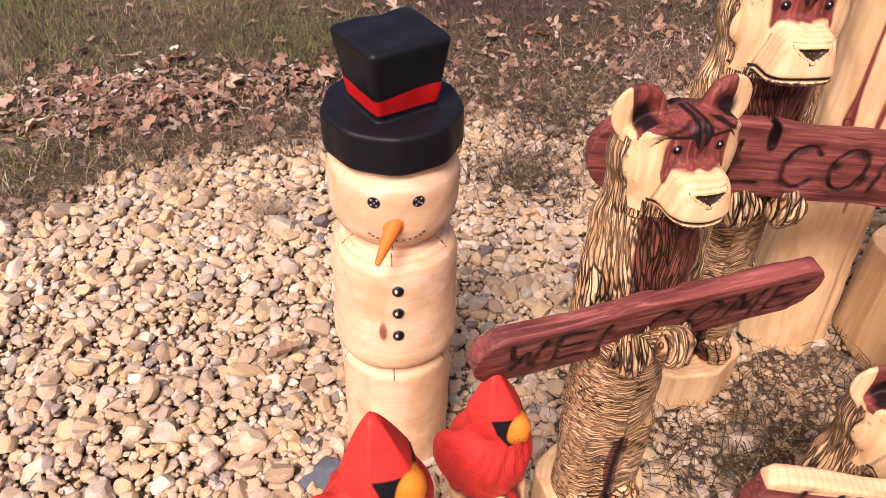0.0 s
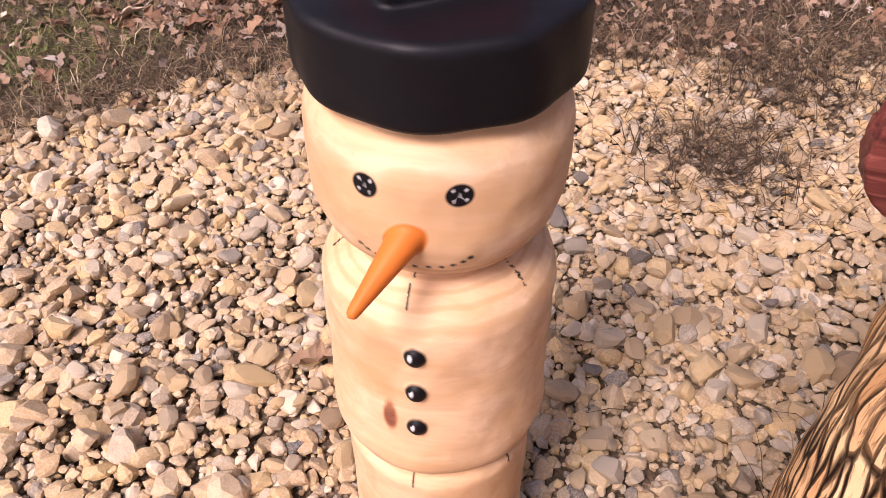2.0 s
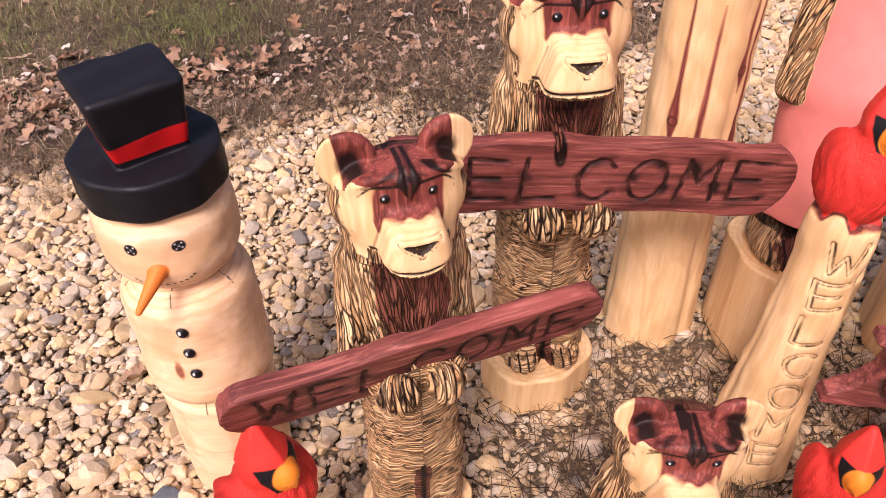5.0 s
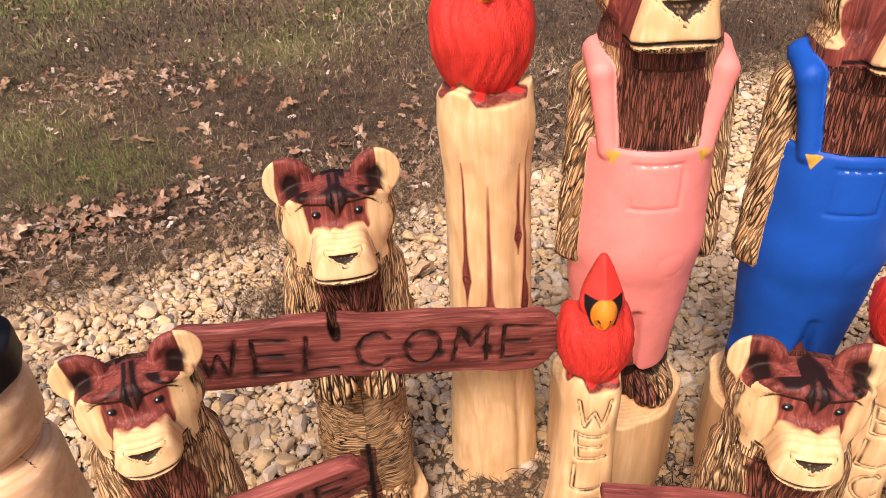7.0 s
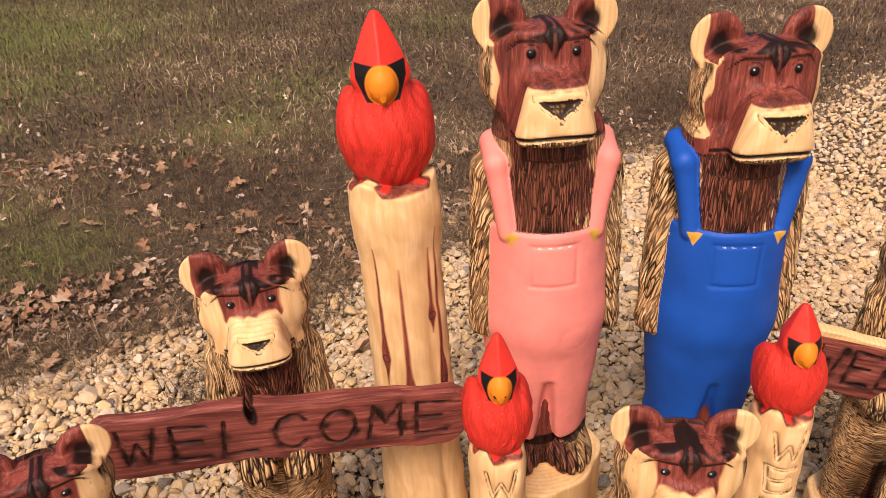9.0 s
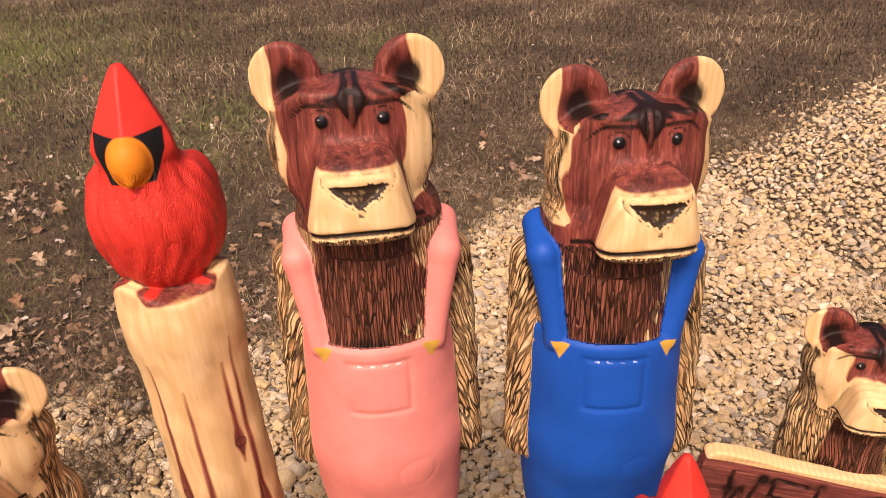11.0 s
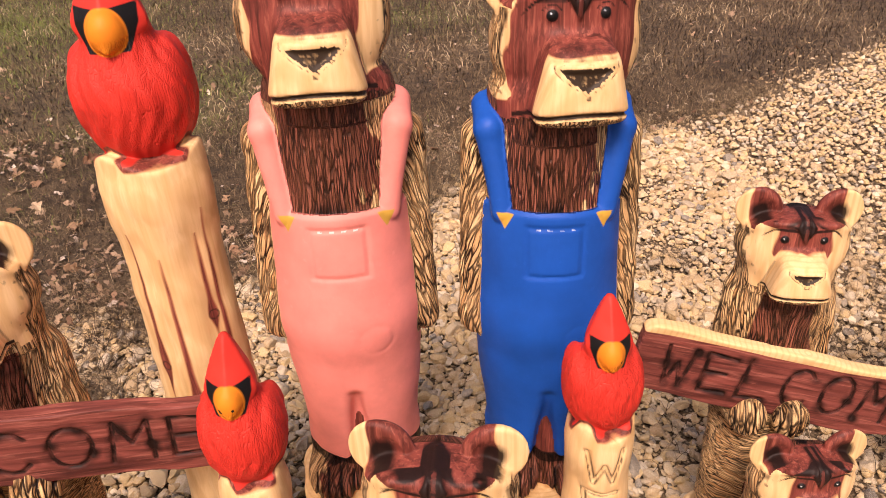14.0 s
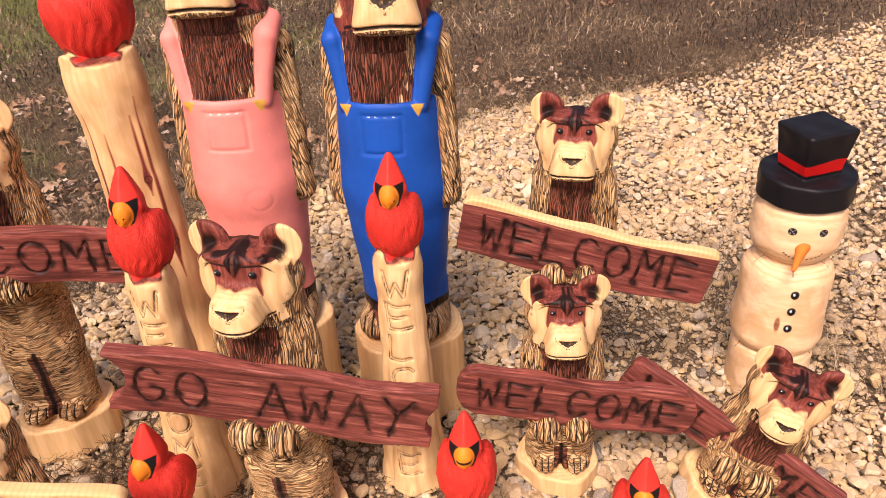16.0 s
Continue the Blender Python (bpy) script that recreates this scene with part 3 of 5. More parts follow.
        paint = np.where((z > -0.45 * u) | (head_shape(h, u, e, 0.5, 1.10, 1.15) < 0.004), -1, paint)
        paint = np.where((arms < 0.012) & (trunk > -0.012), np.minimum(paint, arms - np.minimum(np.minimum(trunk, legs), straps(p) - 0.004)), paint)
        tri = np.minimum(0.055 * u - np.abs(s - 0.335 * u) + 0.5 * (p[2] - bib + 0.015 * u) * (p[2] < bib), bib - 0.005 * u - p[2])
        tri = np.where(p[1] < -0.1 * u, np.minimum(tri, p[2] - bib + 0.13 * u), -1)
        stitch = 0.0045 * u - np.abs(p[2] - bib + 0.10 * u)
        stitch = np.where((p[1] < 0) & (s < 0.155 * u) & (np.mod(p[0] / (0.020 * u), 1) < 0.6), stitch, -1)
        spark = np.maximum(spark, stitch)
        tilt = np.where(on_arm, 0.35, 0.0) * np.sign(p[0])
        arc = np.arctan2(p[0], 0.3 * u - p[1]) * 0.6 * u
        side = (fur > 0.5) & body
        flow = np.where(side[:, None], np.stack([arc + tilt * 0.5 * p[2], 0.1 * p[1], p[2]], 1), np.stack(p, 1))
        return dict(flow=flow + seed, heart=heart, fur=fur, char=np.clip(char, 0, 1), mask_a=paint, mask_b=eye_mask, mask_c=tri, mask_d=spark)

    w = 0.80 * u
    return solid(name, mat, shape, marks, (-w, -0.72 * u, -0.004), (w, 0.66 * u, e + 0.52 * u), 0.0042)


def bird_statue(name, h, post, r0, r1, w, seed, word="", knots=False):
    """A red bird on a debarked post. post: height of the post, r0 and r1: its radius at foot and top, w: width of the bird, h: height of its crest."""
    k = (h - post)
    segs = []
    if word:
        n = len(word)
        for i, ch in enumerate(word):
            z1 = post - 0.035 - i * (post - 0.09) / n
            z0 = z1 - (post - 0.09) / n * 0.74
            for line in STROKES[ch]:
                pts = [(-0.029 + a * 0.058, z0 + b * (z1 - z0)) for a, b in line]
                segs += list(zip(pts[:-1], pts[1:]))
    eye_z = post + 0.66 * k

    def beak(p):
        d = ball([p[0], p[1], p[2]], (0, -0.27 * w, eye_z - 0.035 * k), (0.150 * w, 0.16 * w, 0.108 * k))
        return smin(d, rod(p, (0, -0.33 * w, eye_z - 0.03 * k), (0, -0.39 * w, eye_z - 0.105 * k), 0.08 * w, 0.035 * w), 0.03 * w)

    def radius(z):
        t = np.clip(z / post, 0, 1)
        r = r0 + (r1 - r0) * t ** 0.8
        return r - 0.06 * r0 * np.sin(t * 3.1) + 0.10 * r1 * np.exp(-((t - 0.93) / 0.06) ** 2)

    def shape(p):
        ang = np.arctan2(p[1], p[0])
        rr = radius(p[2]) * (1 + 0.03 * np.sin(2 * ang + seed + 2 * p[2]) + 0.02 * np.sin(5 * ang + 3 * seed))
        rr = rr - 0.008 * np.maximum(0, np.sin(6 * ang + seed)) ** 3 * (1 - np.clip(p[2] / post, 0, 1))
        f = np.hypot(p[0], p[1]) - rr
        top = post + 0.012 * np.cos(3 * ang + 0.6) * (np.hypot(p[0], p[1]) / r1)
        f = smax(f, np.maximum(p[2] - top, -p[2]), 0.012)
        if segs:
            front = p[1] < 0
            f = f + np.where(front, 0.006 * (1 - step(stroke_distance(p[0], p[2], segs), 0.0, 0.007)), 0)
        f = f + 0.0025 * lumps(p, 0.03, seed)
        # perch, breast, wings, head, crest and beak
        s = [np.abs(p[0]), p[1], p[2]]
        b = ball(p, (0, 0.02 * w, post + 0.30 * k), (0.49 * w, 0.47 * w, 0.30 * k))
        b = smin(b, ball(p, (0, 0.05 * w, post + 0.12 * k), (0.42 * w, 0.40 * w, 0.20 * k)), 0.03)
        b = smin(b, ball(s, (0.34 * w, 0.12 * w, post + 0.30 * k), (0.17 * w, 0.40 * w, 0.26 * k)), 0.01)
        cut = np.sin(np.arctan2(p[1], p[0]) * 15 + 2.2 * np.sin(p[2] * 40 / w * 0.2 + seed)) * np.sin(p[2] * 11 / k + 2.4 * np.sin(np.arctan2(p[1], p[0]) * 3 + seed))
        b = b + 0.011 * w * cut * step(post + 0.62 * k - p[2], 0, 0.1 * k)
        b = smin(b, ball(p, (0, -0.04 * w, eye_z - 0.05 * k), (0.25 * w, 0.27 * w, 0.20 * k)), 0.04 * w / 0.2)
        # faceted crest with a ridge in front
        rise = np.clip((p[2] - eye_z) / (post + k - eye_z), -0.3, 1.2)
        fx, fy = p[0], p[1] + 0.03 * w - 0.07 * w * rise
        spire = np.max([fx * math.cos(radians(a)) + fy * math.sin(radians(a)) for a in (-52, -128, 16, 164, 90)], axis=0)
        spire = 0.9 * (spire - 0.262 * w * np.clip(1.06 - rise, 0, 1) ** 0.72 * (1 - 0.12 * np.clip(-rise, 0, 1)))
        b = smin(b, smax(smax(spire, eye_z - 0.04 * k - p[2], 0.01), p[2] - post - k, 0.004), 0.012 * w / 0.14)
        b = smin(b, ball(p, (0, 0.0, eye_z + 0.03 * k), (0.225 * w, 0.24 * w, 0.15 * k)), 0.01)
        b = smin(b, beak(p), 0.004)
        return smin(f, b, 0.006)

    def marks(p):
        f = np.hypot(p[0], p[1])
        wood_top = post - 0.012 + 0.035 * np.maximum(0, np.cos(3 * np.arctan2(p[1], p[0]) + 0.6) - 0.2)
        red = p[2] - wood_top - 0.03 * k
        d = beak(p)
        orange = np.where(p[1] < -0.1 * w, 0.003 - d, -1)
        line = np.abs(p[2] - eye_z + 0.05 * k - 0.15 * p[0] ** 2 / w) - 0.0009
        orange = np.where((line < 0) & (np.abs(p[0]) < 0.12 * w), -1, orange)
        chin = 0.25 * w - 0.7 * np.clip(eye_z - p[2], 0, 1) * w / k
        ring = np.minimum(chin - np.abs(p[0]), np.minimum(p[2] - eye_z + 0.125 * k, eye_z + 0.070 * k + 0.10 * np.abs(p[0]) - p[2]))
        ring = np.where(p[1] < -0.08 * w, ring, -1)
        heart = np.where(np.abs(p[2] - wood_top) < 0.05 * k, 0.5 + (p[2] - wood_top) / 0.012, 0.0)
        char = np.zeros_like(f)
        if segs:
            char = np.where(p[1] < 0, (0.62 + 0.25 * lumps(p, 0.014, seed)) * (1 - step(np.abs(stroke_distance(p[0], p[2], segs) - 0.0032), 0.0004, 0.0030)), 0)
        if knots:
            for a, z0, ln, wd in ((-95, post * 0.62, 0.24, 0.016), (-50, post * 0.76, 0.12, 0.012), (-130, post * 0.70, 0.20, 0.013), (-38, post * 0.66, 0.28, 0.014), (60, post * 0.6, 0.3, 0.02)):
                da = (np.arctan2(p[1], p[0]) - radians(a)) * r1
                q = (p[2] - z0) / ln
                taper = wd * np.clip(1 - np.abs(q), 0, 1) ** 0.6 * (0.38 + 1.0 * np.exp(-((q + 0.55) / 0.22) ** 2))
                heart = np.maximum(heart, np.where(np.abs(q) < 0.98, 0.5 + (taper - np.abs(da)) / 0.012, 0))
                kn = np.hypot(da, p[2] - z0 + 0.55 * ln)
                char = np.maximum(char, 0.6 * (1 - step(np.abs(kn - 0.010), 0.001, 0.004)))
        flow = np.stack(p, 1) + seed
        feather = np.where((red > 0.02) & (p[2] < post + 0.60 * k), 1.0, 0.0)
        return dict(flow=flow, heart=heart, fur=feather, char=char, mask_a=red, mask_b=ring, mask_c=orange)

    wd = max(r0, w / 2) * 1.15
    return solid(name, bird_mat, shape, marks, (-wd, -max(wd, 0.55 * w), -0.004), (wd, max(wd, 0.58 * w), h + 0.012), 0.0034)


def snowman_statue(name, scale, seed):
    """A carved snowman with a black top hat, carrot nose, buttons and dotted mouth."""
    root, tip = (0, -0.100, 0.672), (-0.034, -0.172, 0.638)

    def shape(p):
        p = [v / scale for v in p]
        r = np.hypot(p[0], p[1])
        f = box([r, 0 * r, p[2]], (0, 0, 0.69), (0.115, 1, 0.102), 0.078)
        mid = box([r, 0 * r, p[2]], (0, 0, 0.4505), (0.118 - 0.05 * np.clip(p[2] - 0.45, -1, 0), 1, 0.1455), 0.055)
        low = box([r, 0 * r, p[2]], (0, 0, 0.1375), (0.112, 1, 0.1775), 0.03)
        low = smax(low, -p[2], 0.004)
        f = smin(smin(f, mid, 0.007), low, 0.007)
        f = f + 0.0016 * lumps([p[0], p[1], p[2] * 1.6], 0.04, seed) + 0.0005 * lumps(p, 0.011, seed + 1)
        q = turn_x(p, (0, 0, 0.8), 3)
        ang = np.arctan2(q[1], q[0])
        brim = box([np.hypot(q[0], q[1]) + 0.0012 * np.sin(9 * ang), 0 * r, q[2]], (0, 0, 0.804), (0.1165, 1, 0.035), 0.008)
        grow = 0.92 + 0.34 * step(q[2], 0.835, 0.972)
        a = turn_z(q, (0, 0, 0), 28)
        crown = box([a[0] / grow, a[1] / grow, q[2]], (0, 0, 0.882), (0.060, 0.055, 0.080), 0.010)
        hat = smin(brim, crown, 0.005) + 0.0022 * lumps(p, 0.03, seed + 2)
        f = np.minimum(f, hat)
        f = smin(f, rod(p, root, tip, 0.0165, 0.0055), 0.002)
        for z in (0.529, 0.477, 0.422):
            f = np.minimum(f, ball(p, (0, -0.117, z), (0.0105, 0.009, 0.0125)))
        return f * scale

    def marks(p):
        p = [v / scale for v in p]
        q = turn_x(p, (0, 0, 0.8), 3)
        hat = q[2] - 0.767
        rad = np.hypot(q[0], q[1])
        band = np.minimum(np.minimum(q[2] - 0.851, 0.882 + 0.004 * np.sin(q[0] * 30) - q[2]), 0.092 - rad)
        s = np.abs(p[0])
        front = p[1] < 0
        eyes = np.where(front, 0.0105 - np.hypot(s - 0.0365, p[2] - 0.712), -1)
        for i in range(11):
            a = radians(-156 + 13.2 * i)
            eyes = np.maximum(eyes, np.where(front, 0.0026 - np.hypot(p[0] - 0.05 * math.cos(a), p[2] - 0.658 - 0.026 * math.sin(a)), -1))
        for z in (0.529, 0.477, 0.422):
            eyes = np.maximum(eyes, np.where(p[1] < -0.1, 0.0108 - np.hypot(p[0], (p[2] - z) * 0.85), -1))
        white = np.full_like(s, -1.0)
        for dx, dz in ((0, 0), (-0.0048, 0.005), (0.0046, 0.0048), (-0.0042, -0.0052), (0.0050, -0.0046)):
            white = np.maximum(white, np.where(front & (p[2] > 0.69), 0.0014 - np.hypot(s - 0.0365 - dx, p[2] - 0.712 - dz), -1))
        for z in (0.529, 0.477, 0.422):
            white = np.maximum(white, np.where(p[1] < -0.122, 0.0022 - np.hypot(p[0] + 0.0035, (p[2] - z - 0.004) * 0.6), -1))
        nose = np.where(p[1] < -0.085, 0.0022 - rod(p, root, tip, 0.0165, 0.0055), -1)
        eyes = np.where((nose > 0), -1, eyes)
        knot = np.hypot((p[0] + 0.028) * 3, p[2] - 0.43) - 0.016
        heart = np.where(front, 0.62 * (1 - step(knot, 0.0, 0.02)), 0)
        neck = np.minimum(np.abs(p[2] - 0.592), np.abs(p[2] - 0.306))
        split = np.where((np.abs(np.mod(np.arctan2(p[1], p[0]) * 0.9, 1) - 0.5) < 0.012) & (neck < 0.016), 0.75, 0)
        flow = np.stack([p[2] * 0.7, p[1] * 0.6, p[0] * 0.5], 1)
        return dict(flow=flow + seed, heart=heart, fur=0.0, char=split, mask_a=hat, mask_b=eyes, mask_c=np.where(hat > 0, band, -1), mask_d=nose, mask_e=white)

    r = 0.15 * scale
    return solid(name, snow_mat, shape, marks, (-r, -0.22 * scale, -0.004), (r, r, 0.985 * scale), 0.0029)


def sign_mesh(name, word, length, height, seed, ends="round", pale=0.0, notch=None):
    """A cedar board with a scorched, routed word."""
    half, tall, thick = length / 2, height / 2, 0.0165
    words = lettering(word, -half + 0.09 * length, half - 0.07 * length, -0.30 * height, 0.30 * height, 0.42)

    def shape(p):
        zz = p[2] - 0.006 * np.sin(p[0] * 9 + seed) - 0.004 * np.sin(p[0] * 23 + 2 * seed)
        if ends == "round":
            q = [np.maximum(np.abs(p[0]) - half + tall * 0.8, 0) / 0.8, p[1], zz]
            f = np.maximum(np.hypot(q[0], q[2]) - tall, np.abs(p[1]) - thick)
            f = np.maximum(f, np.abs(zz) - tall)
        elif ends == "hollow":
            cut = np.hypot((np.abs(p[0]) - half - 0.045 - 0.15 * (p[2] + tall) * np.sign(p[0])), zz) - 0.075
            f = np.maximum(np.maximum(np.abs(p[0]) - half, np.abs(zz) - tall), np.maximum(np.abs(p[1]) - thick, -cut))
        else:
            f = box([p[0], p[1], zz], (0, 0, 0), (half, thick + 0.01, tall), 0.02)
            f = np.maximum(f, np.abs(p[1]) - thick)
        f = smax(f, np.abs(p[1]) - thick, 0.004) + 0.0012 * lumps([p[0] * 0.25, p[1], p[2] * 2.5], 0.012, seed)
        d = stroke_distance(p[0], p[2], words)
        if notch:
            f = np.maximum(f, 0.011 - np.hypot((p[0] - notch) * 1.3 + 0.2 * (p[2] - tall), (p[2] - tall + 0.012) * 0.45))
        return f + np.where(p[1] < 0, 0.0045 * (1 - step(d, 0.0, 0.0065)), 0)

    def marks(p):
        d = stroke_distance(p[0], p[2], words)
        front = p[1] < 0
        burn = np.where(front, (0.72 + 0.25 * lumps(p, 0.012, seed + 4)) * (1 - step(np.abs(d - 0.002), 0.001, 0.0048)), 0)
        halo = np.where(front, 0.62 * (1 - step(d, 0.004, 0.026)) * (0.7 + 0.9 * lumps([p[0] * 0.5, p[1], p[2]], 0.014, seed)), 0)
        if notch:
            burn = np.maximum(burn, 0.9 * (1 - step(np.hypot((p[0] - notch) * 1.3 + 0.2 * (p[2] - tall), (p[2] - tall + 0.012) * 0.45), 0.012, 0.02)))
        zz = p[2] - 0.006 * np.sin(p[0] * 9 + seed)
        edge = 0.0
        if pale:
            edge = np.clip((zz - tall + pale) / 0.004, 0, 1)
        return dict(flow=np.stack([p[2] * 0.9, p[1], p[0]], 1) + seed, heart=1.0 - 1.2 * edge, fur=0.0, char=np.clip(np.maximum(burn, halo), 0, 1))

    return solid(name, sign_mat, shape, marks, (-half - 0.01, -thick - 0.006, -tall - 0.016), (half + 0.01, thick + 0.006, tall + 0.016), 0.0027)


def place(name, mesh, m, label, category, group=""):
    ob = new(name, mesh)
    ob.matrix_world = m
    return tagged(ob, label, category, group)


def board_between(name, mesh, a, b, label, back=0.0):
    """Hang a board so that its ends lie at a and b; back: degrees by which its face leans up."""
    a, b = Vector(a), Vector(b)
    x = (b - a).normalized()
    y = Vector((0, 0, 1)).cross(x).normalized()
    z = x.cross(y)
    m = Matrix((x, y, z)).transposed().to_4x4()
    m.translation = (a + b) / 2
    ob = new(name, mesh)
    ob.matrix_world = m @ pose(0, 0, 0, back)
    return tagged(ob, label, "sign", "boards held by the carved bears")


BEARS = "carved bears holding boards"
POSTS = "carved red birds on posts"
SNOW = "carved snowmen"
snow_mesh = snowman_statue("snowman_statue", 1.0, 3.0)
place("snowman_statue", snow_mesh, pose(-0.045, 1.118, 0, 0, 0, 3), "pale carved wooden snowman with black top hat and red band", "statue", SNOW)
place("snowman_statue", snowman_statue("snowman_statue", 1.05, 4.0), pose(2.79, 1.17, -0.165, 0, 0, -18), "pale carved wooden snowman beside the bear with tilted board", "statue", SNOW)

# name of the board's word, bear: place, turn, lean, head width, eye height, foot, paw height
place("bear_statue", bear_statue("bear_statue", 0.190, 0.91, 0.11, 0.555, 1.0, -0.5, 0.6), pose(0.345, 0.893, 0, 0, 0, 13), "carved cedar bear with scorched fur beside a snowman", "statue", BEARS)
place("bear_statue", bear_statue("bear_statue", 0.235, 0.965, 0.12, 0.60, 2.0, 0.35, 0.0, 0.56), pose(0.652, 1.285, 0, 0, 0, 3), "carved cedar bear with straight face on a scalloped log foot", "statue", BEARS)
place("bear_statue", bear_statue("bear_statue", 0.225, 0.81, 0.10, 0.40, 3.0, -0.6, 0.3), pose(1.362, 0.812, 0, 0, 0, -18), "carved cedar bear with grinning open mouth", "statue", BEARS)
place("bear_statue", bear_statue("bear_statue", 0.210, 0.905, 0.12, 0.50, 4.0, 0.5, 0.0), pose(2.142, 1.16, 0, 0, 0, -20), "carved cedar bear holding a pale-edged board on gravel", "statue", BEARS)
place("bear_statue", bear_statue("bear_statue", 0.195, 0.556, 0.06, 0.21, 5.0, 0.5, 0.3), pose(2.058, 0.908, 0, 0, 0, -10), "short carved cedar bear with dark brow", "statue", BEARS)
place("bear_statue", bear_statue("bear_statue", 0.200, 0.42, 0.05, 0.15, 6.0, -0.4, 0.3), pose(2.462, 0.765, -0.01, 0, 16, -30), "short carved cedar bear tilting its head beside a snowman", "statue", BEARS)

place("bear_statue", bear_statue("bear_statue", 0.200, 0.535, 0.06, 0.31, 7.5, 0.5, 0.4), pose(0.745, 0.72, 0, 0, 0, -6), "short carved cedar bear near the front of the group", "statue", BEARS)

board_between("sign_board", sign_mesh("sign_board", "WELCOME", 0.615, 0.125, 1.0), (0.068, 0.765, 0.600), (0.660, 0.935, 0.600), "reddish cedar board with scorched letters, rounded ends", 17)
board_between("sign_board", sign_mesh("sign_board", "WELCOME", 0.775, 0.150, 2.0, notch=-0.07), (0.300, 1.145, 0.735), (1.070, 1.160, 0.662), "long reddish cedar board with scorched letters and a knot hole", 4)
board_between("sign_board", sign_mesh("sign_board", "GO AWAY", 0.71, 0.175, 3.0, "hollow"), (1.022, 0.795, 0.570), (1.715, 0.69, 0.435), "reddish cedar board with hollowed ends and scorched letters", 6)
board_between("sign_board", sign_mesh("sign_board", "WELCOME", 0.66, 0.165, 4.0, "square", 0.016), (1.835, 1.19, 0.645), (2.475, 0.99, 0.510), "cedar board with pale sapwood top edge and scorched letters", 4)
board_between("sign_board", sign_mesh("sign_board", "WELCOME", 0.60, 0.145, 5.0), (1.785, 0.90, 0.34), (2.37, 0.79, 0.25), "reddish cedar board with rounded ends and scorched letters", 4)
board_between("sign_board", sign_mesh("sign_board", "WELCOME", 0.58, 0.12, 6.0, "square"), (2.23, 0.915, 0.325), (2.66, 0.59, 0.075), "reddish cedar board hanging steeply askew", 4)
board_between("sign_board", sign_mesh("sign_board", "WELCOME", 0.64, 0.115, 7.0, "square", 0.02), (0.47, 0.60, 0.50), (1.06, 0.575, 0.40), "cedar board with pale upper edge before a short bear", 6)

place("overall_bear_statue", overall_bear("overall_bear_statue", 0.266, 1.372, 0.30, 7.0, pink_mat, 0.999, -0.012, 4, 0.27), pose(1.300, 1.37, 0, 0, 0, -9), "tall carved cedar bear in pink bib overalls", "statue", "tall bears in overalls")
place("overall_bear_statue", overall_bear("overall_bear_statue", 0.266, 1.322, 0.28, 8.0, blue_mat, 0.984, 0.018, 8, 0.385), pose(1.69, 1.29, 0, 0, 0, -14), "tall carved cedar bear in blue bib overalls", "statue", "tall bears in overalls")

place("red_bird_statue", bird_statue("red_bird_statue", 1.45, 1.105, 0.120, 0.092, 0.20, 1.0, knots=True), pose(1.0, 1.45, 0, 1, -1.5, -5), "large carved red bird on a thick knotty debarked post", "statue", POSTS)
place("red_bird_statue", bird_statue("red_bird_statue", 0.955, 0.70, 0.10, 0.052, 0.130, 2.0, "WELCOME"), pose(1.09, 1.01, 0, 0, 0, -8), "carved red bird on a post lettered downwards", "statue", POSTS)
place("red_bird_statue", bird_statue("red_bird_statue", 0.955, 0.72, 0.095, 0.054, 0.126, 3.0, "WELCOME"), pose(1.668, 0.955, 0, 0, 0, -12), "carved red bird on a lettered post before blue overalls", "statue", POSTS)
front_bird = bird_statue("red_bird_statue", 0.58, 0.33, 0.085, 0.064, 0.15, 5.0)
place("red_bird_statue", front_bird, pose(0.112, 0.775, -0.02, 0, 0, 52), "carved red bird on a short post before a snowman", "statue", POSTS)
place("red_bird_statue", bird_statue("red_bird_statue", 0.715, 0.45, 0.085, 0.062, 0.155, 6.0), pose(-0.062, 0.57, 0, 0, 0, 58), "carved red bird on a short post before a snowman", "statue", POSTS)
for x, y, h, post, a in ((1.08, 0.74, 0.465, 0.22, -22), (1.775, 0.67, 0.457, 0.21, -12), (2.18, 0.62, 0.30, 0.06, -20)):
    place("red_bird_statue", bird_statue("red_bird_statue", h, post, 0.082, 0.056, 0.132, 10 * x), pose(x, y, 0, 0, 0, a), "small carved red bird on a short debarked post", "statue", POSTS)


def rock_mesh(name, size, seed):
    """A cracked, angular rock."""
    def shape(p):
        f = box(turn_z(p, (0, 0, 0), 20), (0, 0, 0.3 * size), (size, 0.7 * size, 0.42 * size), 0.12 * size)
        f = smax(f, turn_y(turn_x(p, (0, 0, 0), 24), (0, 0, 0), 15)[2] - 0.55 * size, 0.02 * size)
        f = smax(f, 0.8 * p[0] + 0.6 * p[1] - 0.8 * size, 0.02 * size)
        return f + 0.05 * size * lumps(p, 0.5 * size, seed)

    return solid(name, slate_mat, shape, lambda p: {"tint": 0.98}, (-1.4 * size, -1.4 * size, -0.3 * size), (1.4 * size, 1.4 * size, 1.1 * size), 0.07 * size)


def slate_material():
    m, t, bsdf = material("dark_slate")
    co = t.nodes.new("ShaderNodeTexCoord").outputs["Object"]
    mot = noise_tex(t, co, 60.0, 6, 0.65)
    t.links.new(mix(t, mot, (0.035, 0.045, 0.055), (0.13, 0.15, 0.16)), bsdf.inputs["Base Color"])
    bsdf.inputs["Roughness"].default_value = 0.75
    t.links.new(bump(t, mot, 0.6, 0.006), bsdf.inputs["Normal"])
    return m


